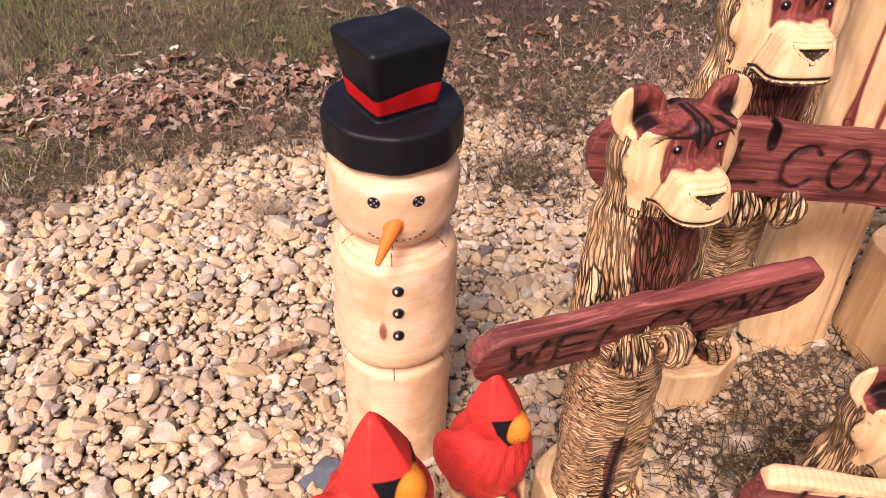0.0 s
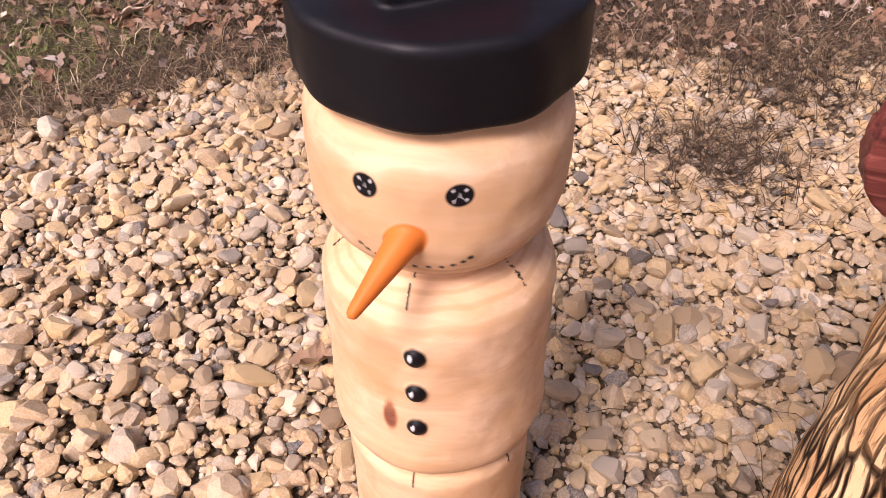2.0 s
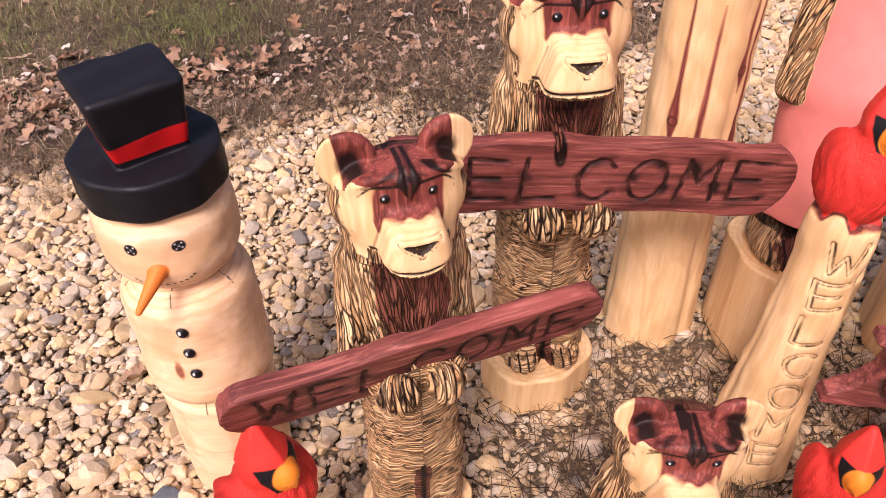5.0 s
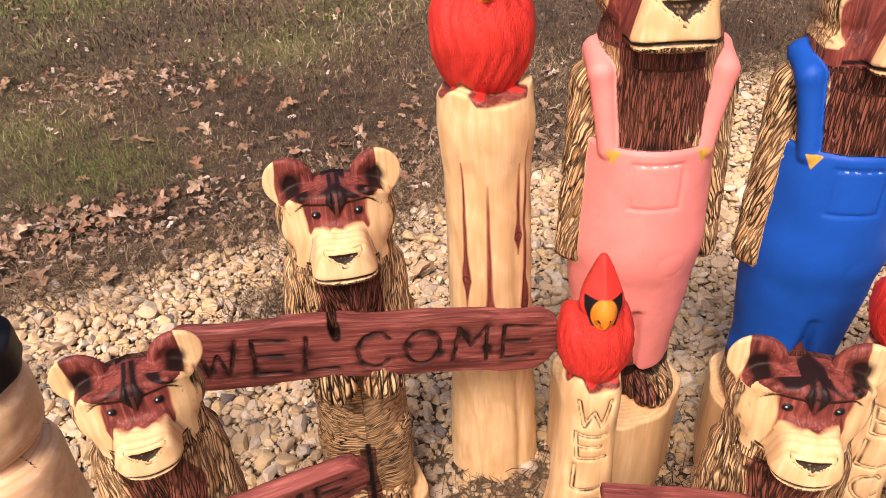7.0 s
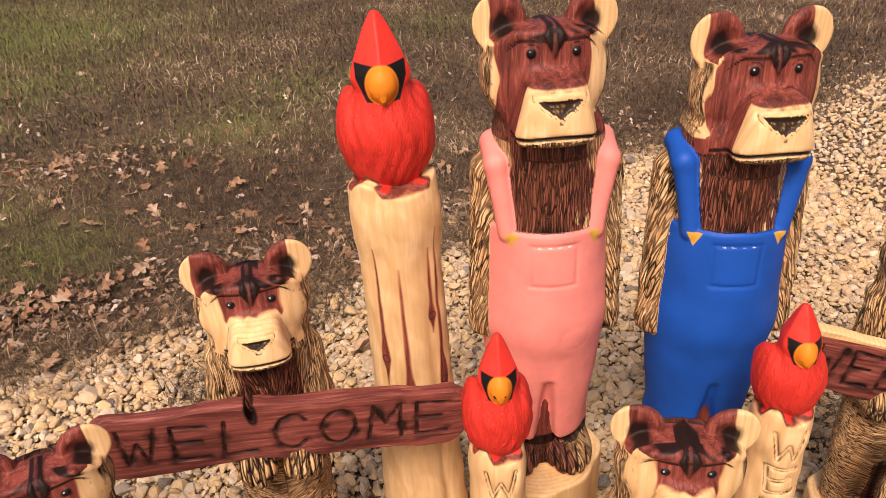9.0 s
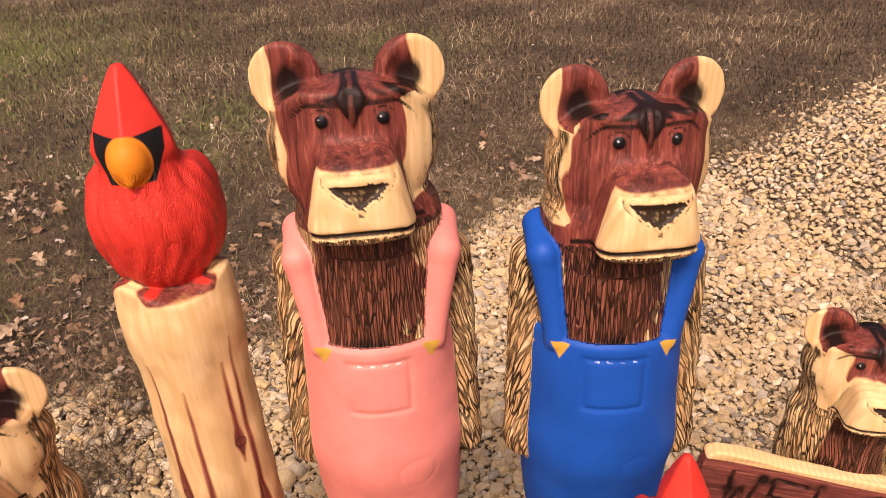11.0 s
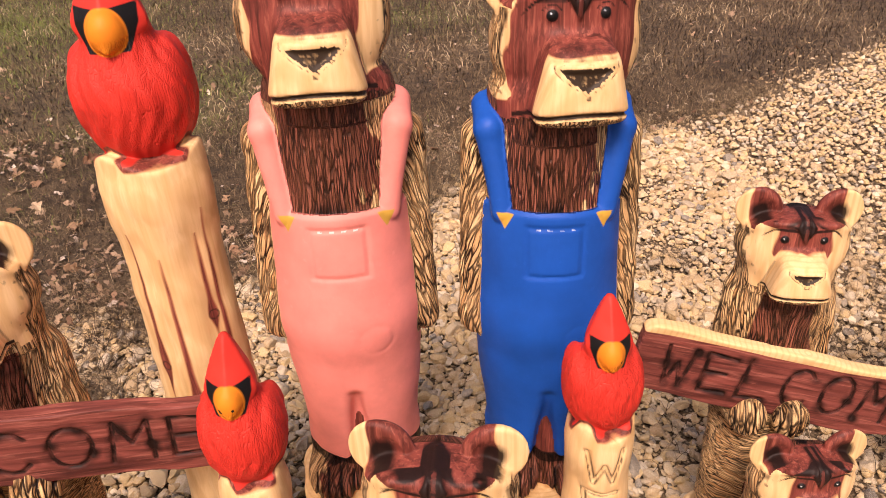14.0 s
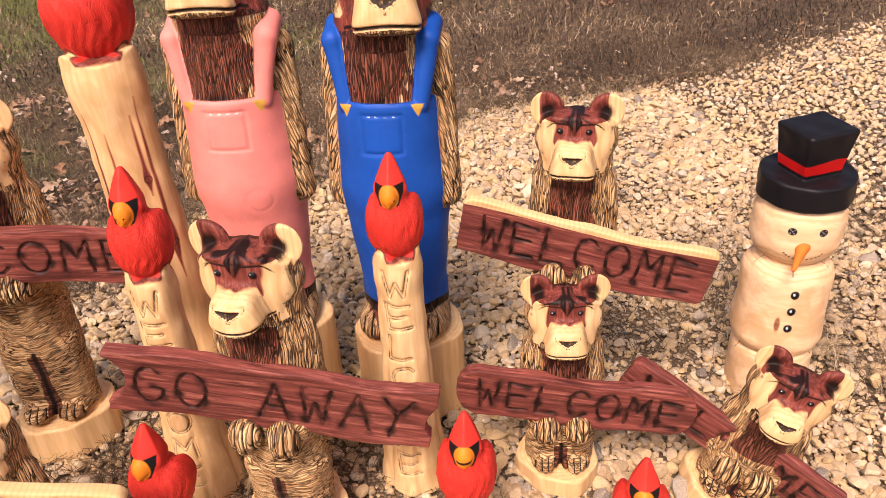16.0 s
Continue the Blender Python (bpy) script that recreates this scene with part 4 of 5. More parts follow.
slate_mat = slate_material()
place("rock", rock_mesh("rock", 0.048, 2.0), pose(-0.20, 0.99, -0.01, 0, 0, 30), "dark grey slate rock lying beside a snowman", "rock")


# ---- ground ----
EDGE = [(-9, -3.5), (-3, 1.0), (-1.35, 1.94), (-1.03, 2.28), (-0.72, 2.42), (-0.45, 2.52), (0.0, 2.66), (0.3, 2.78), (0.92, 2.85), (1.7, 3.2), (2.3, 3.9), (3.0, 4.0), (4.0, 4.25), (4.7, 4.6), (6.3, 5.4), (14, 9.5)]


def edge_y(x):
    return np.interp(x, [a for a, b in EDGE], [b for a, b in EDGE])


def ground_material():
    m, t, bsdf = material("soil_and_thatch")
    co = t.nodes.new("ShaderNodeTexCoord").outputs["Object"]
    big = noise_tex(t, co, 0.9, 5, 0.6)
    mid = noise_tex(t, co, 9.0, 6, 0.65)
    fine = noise_tex(t, co, 90.0, 4, 0.6)
    cell = t.nodes.new("ShaderNodeTexVoronoi")
    cell.inputs["Scale"].default_value = 95.0
    t.links.new(co, cell.inputs["Vector"])
    soil = mix(t, fine, (0.06, 0.04, 0.022), (0.20, 0.14, 0.08))
    grit = ramp(t, cell.outputs["Color"], (0.15, (0.16, 0.105, 0.058)), (0.5, (0.38, 0.275, 0.16)), (0.85, (0.52, 0.41, 0.27)))
    soil = mix(t, ramp(t, cell.outputs["Distance"], (0.30, 0.9), (0.55, 0.0)), soil, grit)
    thatch = mix(t, ramp(t, mid, (0.35, 0.0), (0.65, 1.0)), (0.022, 0.014, 0.008), (0.15, 0.10, 0.054))
    thatch = mix(t, ramp(t, fine, (0.45, 0.0), (0.8, 0.5)), thatch, (0.30, 0.21, 0.115))
    green = math_node(t, "MULTIPLY", attr(t, "green").outputs["Fac"], ramp(t, mid, (0.35, 0.2), (0.65, 1.0)))
    thatch = mix(t, green, thatch, (0.10, 0.125, 0.024))
    t.links.new(mix(t, attr(t, "lawn").outputs["Fac"], soil, thatch), bsdf.inputs["Base Color"])
    bsdf.inputs["Roughness"].default_value = 0.95
    t.links.new(bump(t, fine, 0.7, 0.02, bump(t, mid, 0.6, 0.04)), bsdf.inputs["Normal"])
    return m


def green_at(x, y):
    """How green the lawn is."""
    g = np.zeros(np.shape(x))
    for cx, cy, r, a in ((-1.9, 8.9, 1.3, 0.95), (-1.6, 6.8, 0.8, 0.7), (-1.05, 4.0, 0.35, 0.6), (-3.2, 9.0, 2.6, 0.9), (-4.5, 6.0, 2.6, 0.9), (-2.0, 4.2, 0.7, 0.7), (-1.6, 3.4, 0.5, 0.5), (0.3, 5.2, 0.5, 0.6), (-0.6, 3.5, 0.4, 0.6), (0.8, 6.0, 0.6, 0.5), (-1.6, 2.3, 0.35, 0.6), (2.4, 8.0, 0.8, 0.4)):
        g = np.maximum(g, a * np.exp(-((x - cx) ** 2 + (y - cy) ** 2) / r ** 2))
    return g


def ground_sheet():
    near = np.concatenate([-np.geomspace(400, 7, 14), np.arange(-6, 11, 0.12), np.geomspace(12, 400, 13)])
    far = np.concatenate([-np.geomspace(400, 4, 14), np.arange(-3, 14, 0.12), np.geomspace(15, 400, 13)])
    x, y = np.meshgrid(near, far, indexing="ij")
    lawn = step(y - edge_y(x), -0.06, 0.10)
    z = -0.022 + 0.03 * lawn + 0.008 * np.sin(x * 5 + np.sin(y * 4)) * np.sin(y * 4.3) - 0.0
    nx, ny = x.shape
    idx = np.arange(nx * ny).reshape(nx, ny)
    quads = np.stack([idx[:-1, :-1], idx[1:, :-1], idx[1:, 1:], idx[:-1, 1:]], -1).reshape(-1, 4)
    v = np.stack([x, y, z], -1).reshape(-1, 3)
    me = grid_mesh("ground", v, quads, ground_material(), {"lawn": lawn.ravel(), "green": green_at(x, y).ravel()})
    return tagged(new("ground", me), "bare soil under gravel meeting a dry brown lawn", "ground", kind="structure")


ground = ground_sheet()


def stone_material():
    m, t, bsdf = material("river_gravel")
    co = t.nodes.new("ShaderNodeTexCoord").outputs["Object"]
    tint = attr(t, "tint").outputs["Fac"]
    base = ramp(t, tint, (0.0, (0.50, 0.36, 0.19)), (0.18, (0.60, 0.42, 0.18)), (0.34, (0.36, 0.24, 0.12)), (0.5, (0.62, 0.48, 0.29)), (0.64, (0.50, 0.35, 0.18)), (0.76, (0.34, 0.27, 0.18)), (0.90, (0.72, 0.61, 0.44)), (0.99, (0.055, 0.06, 0.068)))
    mot = noise_tex(t, co, 55.0, 6, 0.65)
    fine = noise_tex(t, co, 260.0, 4, 0.6)
    c = mix(t, ramp(t, mot, (0.35, 0.0), (0.75, 0.40)), base, (0.40, 0.25, 0.11))
    c = mix(t, ramp(t, fine, (0.4, 0.0), (0.8, 0.45)), c, (0.80, 0.72, 0.58))
    t.links.new(c, bsdf.inputs["Base Color"])
    bsdf.inputs["Roughness"].default_value = 0.8
    t.links.new(bump(t, fine, 0.35, 0.003, bump(t, mot, 0.5, 0.006)), bsdf.inputs["Normal"])
    return m


stone_mat = stone_material()
rng = np.random.default_rng(5)


def stone_shapes(n, rounds):
    """Angular worn pebbles: a cut ball, flattened on random planes."""
    bm = bmesh.new()
    bmesh.ops.create_icosphere(bm, subdivisions=rounds, radius=1)
    base = np.array([v.co for v in bm.verts])
    faces = np.array([[v.index for v in f.verts] for f in bm.faces])
    bm.free()
    out = []
    for _ in range(n):
        v = base.copy()
        for _ in range(11):
            d = rng.normal(size=3)
            d /= np.linalg.norm(d)
            cut = rng.uniform(0.5, 0.85)
            over = np.maximum(v @ d - cut, 0)
            v -= over[:, None] * d * 0.98
        v *= rng.uniform(0.97, 1.03, (len(v), 1))
        v *= np.array([rng.uniform(0.85, 1.2), rng.uniform(0.65, 0.95), rng.uniform(0.45, 0.75)])
        out.append(v)
    return out, faces


SHAPES, STONE_FACES = stone_shapes(24, 2)
GRIT, GRIT_FACES = stone_shapes(16, 1)


def scatter_stones(name, xs, ys, sizes, lift, label, shapes=SHAPES, corners=STONE_FACES):
    """One sheet of loose stones."""
    n = len(xs)
    kind = rng.integers(0, len(shapes), n)
    a, b, c = rng.uniform(0, 6.28, n), rng.normal(0, 0.3, n), rng.normal(0, 0.3, n)
    v = np.stack(shapes)[kind] * sizes[:, None, None]
    for ang, (i, j) in ((b, (1, 2)), (c, (0, 2)), (a, (0, 1))):
        s, k = np.sin(ang)[:, None], np.cos(ang)[:, None]
        vi, vj = v[..., i].copy(), v[..., j].copy()
        v[..., i], v[..., j] = k * vi - s * vj, s * vi + k * vj
    v += np.stack([xs, ys, lift], 1)[:, None]
    faces = (corners[None] + (np.arange(n) * v.shape[1])[:, None, None]).reshape(-1, 3)
    tint = np.repeat(rng.uniform(0, 1, n), v.shape[1])
    me = grid_mesh(name, v.reshape(-1, 3), faces, stone_mat, {"tint": tint})
    me.polygons.foreach_set("use_smooth", np.zeros(len(faces), bool))
    return tagged(new(name, me), label, "gravel", kind="stuff")


def poisson(x0, x1, y0, y1, gap, keep):
    """Jittered grid points for which keep is true."""
    x, y = np.meshgrid(np.arange(x0, x1, gap), np.arange(y0, y1, gap))
    x, y = x.ravel() + rng.uniform(-0.5, 0.5, x.size) * gap, y.ravel() + rng.uniform(-0.5, 0.5, y.size) * gap
    k = keep(x, y)
    return x[k], y[k]


def on_gravel(x, y):
    e = edge_y(x) - y + rng.normal(0, 1, len(x)) * (0.06 + 0.20 * step(x, 1.2, 2.6))
    return (e > 0)


def bare(x, y):
    """Patches where dry grass has come up through the gravel."""
    g = np.zeros(len(x))
    for cx, cy, r in ((0.85, 0.98, 0.30), (0.42, 2.25, 0.15), (0.6, 2.65, 0.22), (1.0, 1.35, 0.25), (3.0, 1.6, 0.5), (2.5, 1.5, 0.3), (1.55, 1.0, 0.25), (3.5, 2.1, 0.35), (2.75, 2.6, 0.25), (3.2, 1.1, 0.3), (2.9, 3.3, 0.3)):
        g = np.maximum(g, np.exp(-((x - cx) ** 2 + (y - cy) ** 2) / r ** 2))
    return g


x, y = poisson(-2.3, 3.6, 0.35, 4.2, 0.0185, on_gravel)
k = rng.uniform(0, 1, len(x)) > 0.6 * bare(x, y)
x, y = x[k], y[k]
scatter_stones("gravel_grit", x, y, np.clip(rng.lognormal(-4.42, 0.30, len(x)), 0.006, 0.018), -0.014 + rng.uniform(0, 0.010, len(x)), "small cream and brown stones between larger gravel", GRIT, GRIT_FACES)
x, y = poisson(-2.3, 3.6, 0.35, 4.2, 0.028, on_gravel)
k = rng.uniform(0, 1, len(x)) > 0.85 * bare(x, y)
x, y = x[k], y[k]
size = np.clip(rng.lognormal(-4.05, 0.36, len(x)), 0.010, 0.032)
scatter_stones("gravel", x, y, size, -0.012 + rng.uniform(0, 0.012, len(x)), "cream and tan river gravel lying loose")
x, y = poisson(-2.3, 3.6, 0.35, 4.0, 0.068, on_gravel)
k = rng.uniform(0, 1, len(x)) > 0.97 * bare(x, y)
x, y = x[k], y[k]
size = np.clip(rng.lognormal(-3.68, 0.30, len(x)), 0.018, 0.05)
single = (x > -0.75) & (x < 0.75) & (y > 1.15) & (y < 2.1)
scatter_stones("gravel", x[~single], y[~single], size[~single], 0.002 + rng.uniform(0, 0.012, (~single).sum()), "larger tan stones among the gravel")


def stone_meshes():
    """Single stones that share a few meshes."""
    out = []
    piece = stone_mat.copy()
    tree = piece.node_tree
    info = tree.nodes.new("ShaderNodeObjectInfo").outputs["Random"]
    old = next(n for n in tree.nodes if n.bl_idname == "ShaderNodeAttribute")
    for link in list(old.outputs["Fac"].links):
        tree.links.new(info, link.to_socket)
    for v in SHAPES:
        me = grid_mesh("stone", v, STONE_FACES, piece, {})
        me.polygons.foreach_set("use_smooth", np.zeros(len(STONE_FACES), bool))
        out.append(me)
    return out


STONES = stone_meshes()
for sx, sy, ss in list(zip(x[single], y[single], size[single]))[:300]:
    ob = new("stone", STONES[int(rng.integers(0, len(STONES)))])
    ob.parent = ground
    ob.matrix_world = pose(sx, sy, 0.002 + rng.uniform(0, 0.012), rng.normal(0, 17), rng.normal(0, 17), rng.uniform(0, 360)) @ Matrix.Scale(ss, 4)
x, y = poisson(1.0, 10, 0.8, 8.4, 0.036, lambda x, y: on_gravel(x, y) & ((x > 3.5) | (y > 4.1)))
size = np.clip(rng.lognormal(-3.9, 0.28, len(x)), 0.013, 0.036)
scatter_stones("gravel", x, y, size, -0.004 + rng.uniform(0, 0.01, len(x)), "gravel drive running into the distance", GRIT, GRIT_FACES)


# ---- dry grass and leaves ----
def grass_material():
    m, t, bsdf = material("dry_grass")
    tint = attr(t, "tint").outputs["Fac"]
    c = ramp(t, tint, (0.0, (0.03, 0.017, 0.009)), (0.3, (0.10, 0.062, 0.030)), (0.6, (0.30, 0.21, 0.11)), (0.74, (0.56, 0.44, 0.28)), (0.80, (0.11, 0.14, 0.026)), (1.0, (0.19, 0.22, 0.045)))
    t.links.new(c, bsdf.inputs["Base Color"])
    bsdf.inputs["Roughness"].default_value = 0.8
    return m


def grass(name, xs, ys, length, width, lie, tint, z, label):
    """Blades as bent strips of two quads."""
    n = len(xs)
    a = rng.uniform(0, 6.28, n)
    d = np.stack([np.cos(a), np.sin(a), np.zeros(n)], 1)
    side = np.stack([-np.sin(a), np.cos(a), np.zeros(n)], 1) * (width / 2)[:, None]
    up = np.array([0, 0, 1.0])
    p0 = np.stack([xs, ys, z], 1)
    p1 = p0 + d * (length * lie * 0.5)[:, None] + up * (length * np.sqrt(np.clip(1 - lie ** 2, 0.02, 1)) * 0.6)[:, None]
    p2 = p1 + d * (length * 0.55)[:, None] + up * (length * (0.45 - 0.5 * lie))[:, None]
    p2[:, 2] = np.maximum(p2[:, 2], z + 0.002)
    v = np.stack([p0 - side, p0 + side, p1 + side * 0.8, p1 - side * 0.8, p2 + side * 0.25, p2 - side * 0.25], 1)
    f = np.array([[0, 1, 2, 3], [3, 2, 4, 5]])[None] + (np.arange(n) * 6)[:, None, None]
    me = grid_mesh(name, v.reshape(-1, 3), f.reshape(-1, 4), grass_mat, {"tint": np.repeat(tint, 6)})
    return tagged(new(name, me), label, "grass", kind="stuff")


grass_mat = grass_material()


def lawn_here(x, y):
    return y - edge_y(x) + rng.normal(0, 0.09, len(x)) > 0


def blade_tint(x, y):
    g = green_at(x, y)
    t = rng.beta(0.75, 1.35, len(x)) * 0.74
    t = np.clip(t + 0.20 * np.sin(2.1 * x + 1.3 * np.sin(1.7 * y)) * np.sin(2.6 * y + np.sin(3.1 * x)), 0, 0.74)
    return np.where(rng.uniform(0, 1, len(x)) < g * 0.8, rng.uniform(0.8, 1.0, len(x)), t)


x, y = poisson(-2.6, 4.5, 1.4, 5.2, 0.0125, lawn_here)
grass("lawn_grass", x, y, rng.uniform(0.03, 0.085, len(x)), rng.uniform(0.0016, 0.0036, len(x)), rng.uniform(0.5, 0.97, len(x)), blade_tint(x, y), np.full(len(x), 0.004), "matted dry brown lawn grass")
x, y = poisson(-7, 9.5, 3.4, 13, 0.029, lambda x, y: lawn_here(x, y) & ((y > 5.2) | (x < -2.6) | (x > 4.5)))
grass("lawn_grass", x, y, rng.uniform(0.04, 0.11, len(x)), rng.uniform(0.004, 0.008, len(x)), rng.uniform(0.5, 0.95, len(x)), blade_tint(x, y), np.full(len(x), 0.004), "dry brown lawn with greener patches farther off")
x, y = poisson(-1.5, 4.2, 0.2, 2.6, 0.012, lambda x, y: rng.uniform(0, 1, len(x)) < 0.5 * bare(x, y) ** 1.4)
grass("dead_grass", x, y, rng.uniform(0.03, 0.09, len(x)), rng.uniform(0.001, 0.0022, len(x)), rng.uniform(0.75, 0.98, len(x)), rng.uniform(0.1, 0.72, len(x)), rng.uniform(0.0, 0.02, len(x)), "wiry dead grass grown through gravel")
x, y = poisson(-1.8, 4.6, 1.4, 4.6, 0.010, lambda x, y: np.abs(y - edge_y(x) - 0.02) < rng.exponential(0.07, len(x)))
grass("dead_grass", x, y, rng.uniform(0.05, 0.14, len(x)), rng.uniform(0.0012, 0.0024, len(x)), rng.uniform(0.7, 0.97, len(x)), rng.uniform(0.05, 0.7, len(x)), rng.uniform(0.0, 0.015, len(x)), "straw lying along the edge of the gravel")


def leaf_material():
    m, t, bsdf = material("fallen_oak_leaf")
    info = t.nodes.new("ShaderNodeObjectInfo").outputs["Random"]
    co = t.nodes.new("ShaderNodeTexCoord").outputs["Object"]
    c = ramp(t, info, (0.0, (0.26, 0.135, 0.07)), (0.35, (0.36, 0.23, 0.13)), (0.65, (0.19, 0.09, 0.045)), (0.85, (0.52, 0.39, 0.26)), (1.0, (0.31, 0.20, 0.13)))
    c = mix(t, ramp(t, noise_tex(t, co, 40.0), (0.4, 0.0), (0.8, 0.5)), c, (0.15, 0.08, 0.045))
    t.links.new(c, bsdf.inputs["Base Color"])
    bsdf.inputs["Roughness"].default_value = 0.7
    return m


leaf_mat = leaf_material()


def leaf_mesh(name, seed):
    """A curled, deeply lobed oak leaf with a stalk."""
    r = random.Random(seed)
    length, rows = 0.085, 15
    v, f = [], []
    for i in range(rows + 1):
        s = i / rows
        lobe = 0.30 + 0.70 * abs(math.sin(s * math.pi * 3.0 + 0.4)) ** 1.3
        w = 0.030 * lobe * (math.sin(min(s * 1.15 + 0.08, 1) * math.pi) ** 0.6 + 0.04) * r.uniform(0.85, 1.15)
        back = 0.014 * (lobe - 0.3)
        curl = 0.020 * math.sin(s * 2.6 + seed) * 0.8
        for side in (-1, -0.5, 0, 0.5, 1):
            v.append((length * (s - 0.5) + back * abs(side), side * w, curl + 0.010 * (abs(side) ** 2) * math.sin(seed * 2 + s * 5) + 0.006 * abs(side)))
    for i in range(rows):
        for j in range(4):
            a = i * 5 + j
            f.append((a, a + 1, a + 6, a + 5))
    me = bpy.data.meshes.new(name)
    me.from_pydata(v, [], f)
    bm = bmesh.new()
    bm.from_mesh(me)
    bmesh.ops.create_cone(bm, cap_ends=True, segments=5, radius1=0.0011, radius2=0.0008, depth=0.03, matrix=Matrix.Translation((-length * 0.5 - 0.013, 0, 0.004)) @ Matrix.Rotation(radians(90), 4, "Y"))
    bmesh.ops.solidify(bm, geom=bm.faces[:], thickness=0.0006)
    bm.to_mesh(me)
    bm.free()
    me.materials.append(leaf_mat)
    return me


def leaf_litter(name, spots, label):
    """Broken leaf litter too small to tell apart."""
    n = len(spots)
    base = np.array([(-0.5, 0, 0), (-0.2, 0.28, 0.05), (0.0, 0.12, 0.1), (0.25, 0.32, 0.02), (0.5, 0.02, 0.08), (0.2, -0.26, 0.0), (0.02, -0.1, 0.1), (-0.25, -0.3, 0.06)])
    v = np.repeat(base[None], n, 0) * rng.uniform(0.02, 0.06, (n, 1, 1)) * rng.uniform(0.8, 1.2, (n, 8, 1))
    for ang, (i, j) in ((rng.normal(0, 0.5, n), (1, 2)), (rng.normal(0, 0.5, n), (0, 2)), (rng.uniform(0, 6.28, n), (0, 1))):
        s, k = np.sin(ang)[:, None], np.cos(ang)[:, None]
        vi, vj = v[..., i].copy(), v[..., j].copy()
        v[..., i], v[..., j] = k * vi - s * vj, s * vi + k * vj
    v += np.concatenate([spots, rng.uniform(0.015, 0.035, (n, 1))], 1)[:, None]
    f = np.array([[0, 1, 2, 7], [2, 3, 4, 5], [2, 5, 6, 7]])[None] + (np.arange(n) * 8)[:, None, None]
    me = grid_mesh(name, v.reshape(-1, 3), f.reshape(-1, 4), litter_mat, {"tint": np.repeat(rng.uniform(0, 1, n), 8)})
    return tagged(new(name, me), label, "leaves", kind="stuff")


def litter_material():
    m, t, bsdf = material("leaf_litter")
    c = ramp(t, attr(t, "tint").outputs["Fac"], (0.0, (0.20, 0.10, 0.055)), (0.4, (0.40, 0.27, 0.17)), (0.7, (0.14, 0.075, 0.04)), (1.0, (0.62, 0.52, 0.42)))
    t.links.new(c, bsdf.inputs["Base Color"])
    bsdf.inputs["Roughness"].default_value = 0.75
    return m


litter_mat = litter_material()
LEAVES = [leaf_mesh("oak_leaf", s) for s in range(7)]


def drop_leaf(x, y, z, s):
    ob = new("oak_leaf", LEAVES[int(rng.integers(0, 7))])
    ob.matrix_world = pose(x, y, z, rng.normal(0, 20), rng.normal(0, 20), rng.uniform(0, 360)) @ Matrix.Scale(s, 4)
    return tagged(ob, "curled dry brown oak leaf fallen on the ground", "leaf", "fallen oak leaves")


spots = []
for cx, cy, sx, sy, n in ((-1.15, 2.75, 0.35, 0.22, 70), (-0.5, 2.95, 0.45, 0.2, 45), (-0.1, 4.2, 0.5, 0.25, 25), (-0.8, 4.6, 0.4, 0.2, 22), (0.6, 3.2, 0.6, 0.3, 35), (-1.5, 2.4, 0.3, 0.2, 14), (1.9, 3.9, 0.5, 0.35, 20), (0.0, 6.0, 2.2, 1.4, 40), (0.2, 3.9, 1.2, 0.6, 22)):
    for _ in range(n):
        spots.append((rng.normal(cx, sx), rng.normal(cy, sy)))
litter = []
for cx, cy, sx, sy, n in ((-1.15, 2.75, 0.32, 0.16, 700), (-0.5, 2.85, 0.4, 0.15, 400), (0.5, 3.05, 0.5, 0.18, 400), (1.4, 3.4, 0.5, 0.25, 300), (-0.8, 4.7, 0.6, 0.2, 350), (0.2, 5.5, 3.0, 1.8, 1100), (-1.6, 2.25, 0.3, 0.2, 200), (2.6, 4.3, 0.6, 0.2, 200)):
    pts = rng.normal((cx, cy), (sx, sy), (n, 2))
    litter.append(pts[pts[:, 1] > edge_y(pts[:, 0]) - 0.12])
leaf_litter("leaf_litter", np.concatenate(litter), "broken dry leaf litter strewn over the lawn")
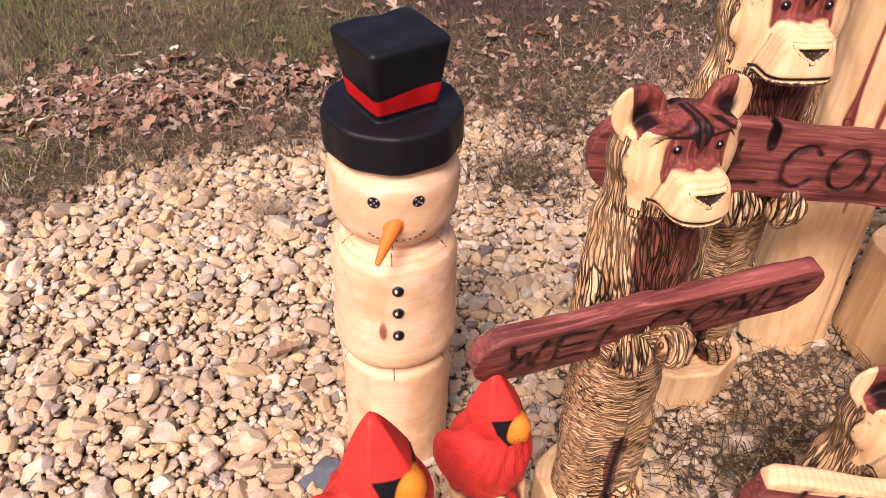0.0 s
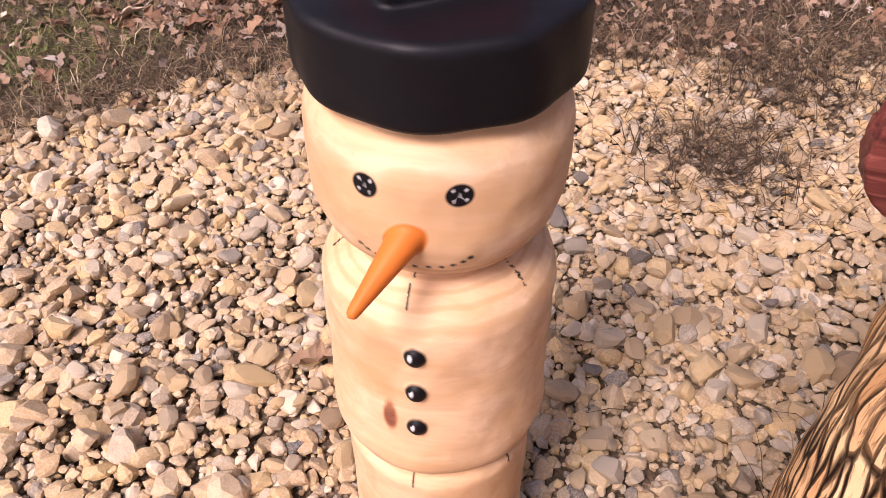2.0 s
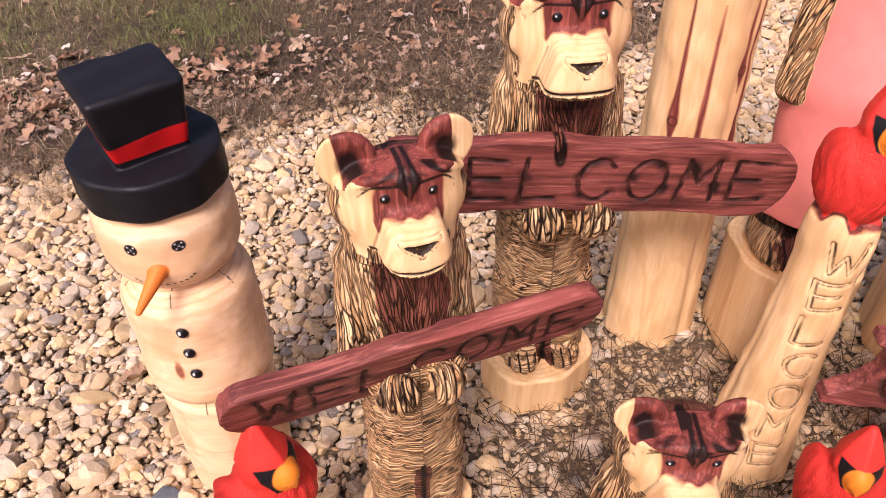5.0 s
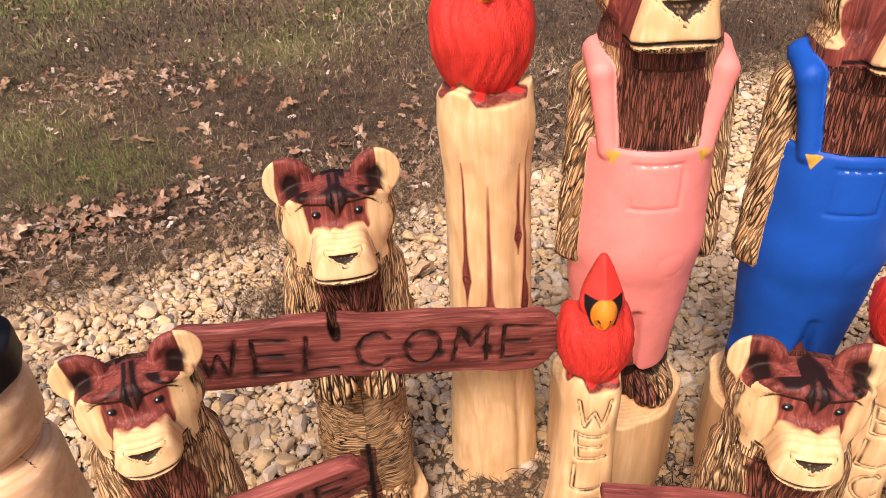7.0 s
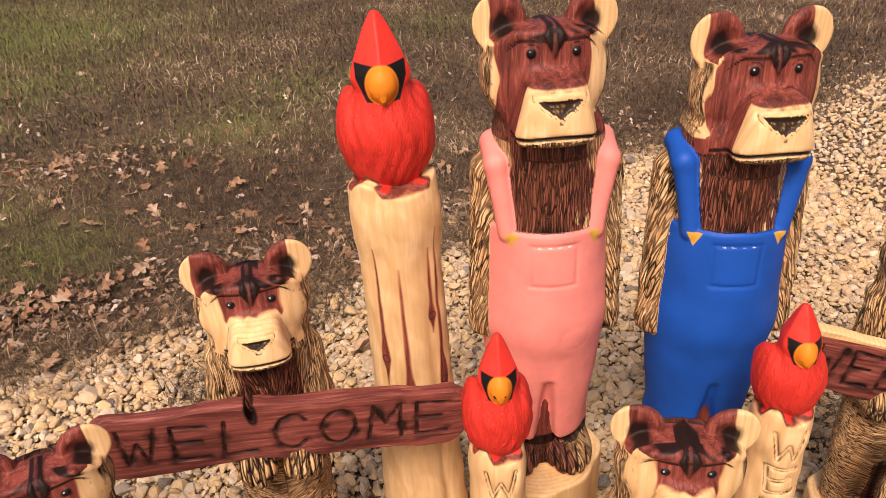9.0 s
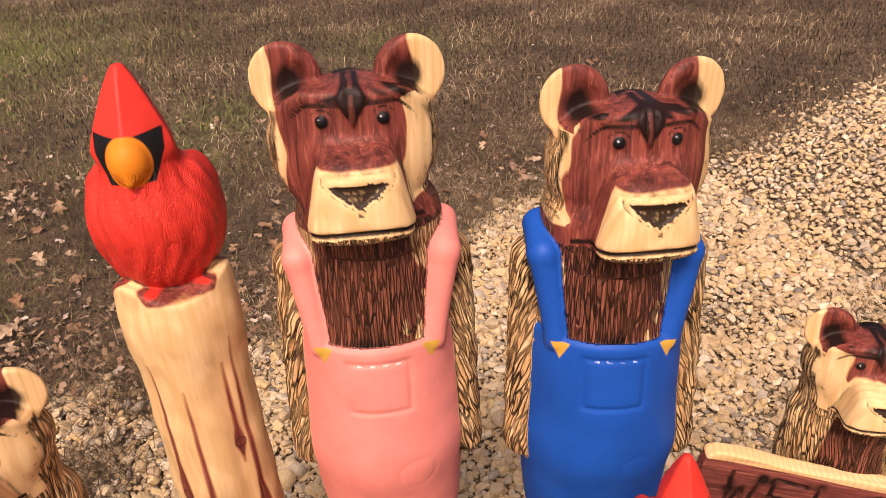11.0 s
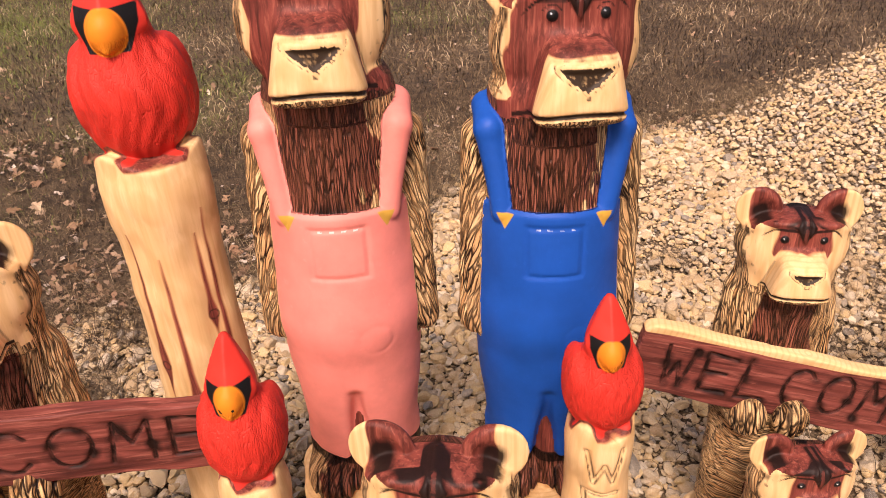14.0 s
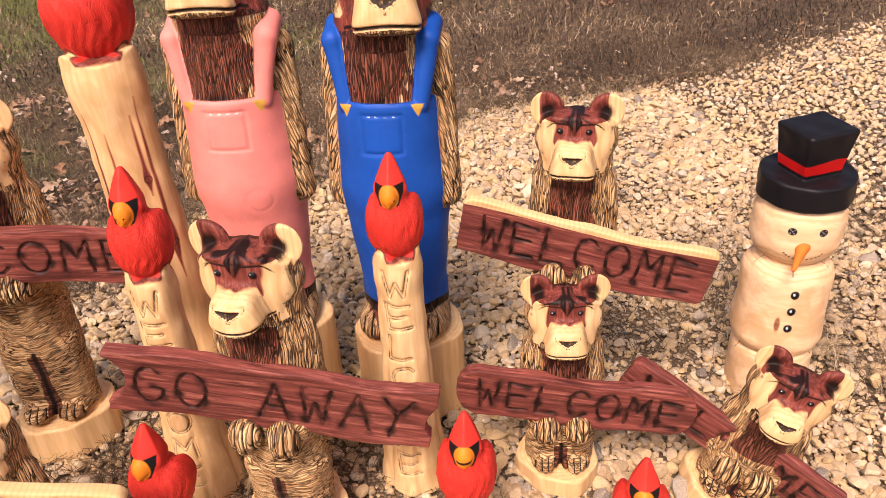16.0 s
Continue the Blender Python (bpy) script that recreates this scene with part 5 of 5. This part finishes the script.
for lx, ly in spots:
    if ly > edge_y(lx) - 0.1:
        drop_leaf(lx, ly, 0.028, rng.uniform(0.75, 1.35))
for lx, ly in ((-0.33, 1.36), (-1.6, 1.7), (1.3, 1.7), (0.9, 2.3)):
    drop_leaf(lx, ly, 0.035, 1.3)


def tuft(name, cx, cy, n, spread, length, label):
    """A clump of pale straw."""
    a, r = rng.uniform(0, 6.28, n), np.abs(rng.normal(0, spread, n))
    grass(name, cx + r * np.cos(a), cy + r * np.sin(a), rng.uniform(0.4, 1, n) * length, rng.uniform(0.0014, 0.0028, n), rng.uniform(0.55, 0.95, n), rng.uniform(0.5, 0.74, n), rng.uniform(0.0, 0.012, n), label)


for cx, cy, n, spread, length in ((-0.47, 1.98, 160, 0.05, 0.12), (-0.80, 2.17, 90, 0.04, 0.09), (-0.25, 2.35, 80, 0.06, 0.08), (3.35, 1.9, 260, 0.22, 0.10), (2.95, 2.0, 200, 0.2, 0.09), (3.05, 1.25, 220, 0.16, 0.10), (2.7, 1.6, 160, 0.14, 0.08), (3.6, 2.5, 180, 0.2, 0.10), (2.3, 3.6, 200, 0.3, 0.09), (3.1, 3.9, 200, 0.35, 0.10)):
    tuft("straw_clump", cx, cy, n, spread, length, "clump of pale dry straw in the gravel")


def twigs(name, cx, cy, n, sx, sy, label):
    """Dark dead stems lying flat."""
    grass(name, rng.normal(cx, sx, n), rng.normal(cy, sy, n), rng.uniform(0.03, 0.11, n), rng.uniform(0.0012, 0.003, n), rng.uniform(0.8, 0.98, n), rng.uniform(0.0, 0.5, n) ** 1.3, rng.uniform(0.004, 0.016, n), label)


for cx, cy, n, sx, sy in ((0.42, 2.2, 900, 0.13, 0.12), (0.6, 2.65, 1100, 0.16, 0.12), (0.95, 3.1, 500, 0.18, 0.1), (0.80, 1.0, 900, 0.22, 0.15), (1.25, 1.15, 500, 0.15, 0.12), (-0.35, 2.5, 500, 0.2, 0.08)):
    twigs("dead_stems", cx, cy, n, sx, sy, "dark dead stems tangled over the gravel")
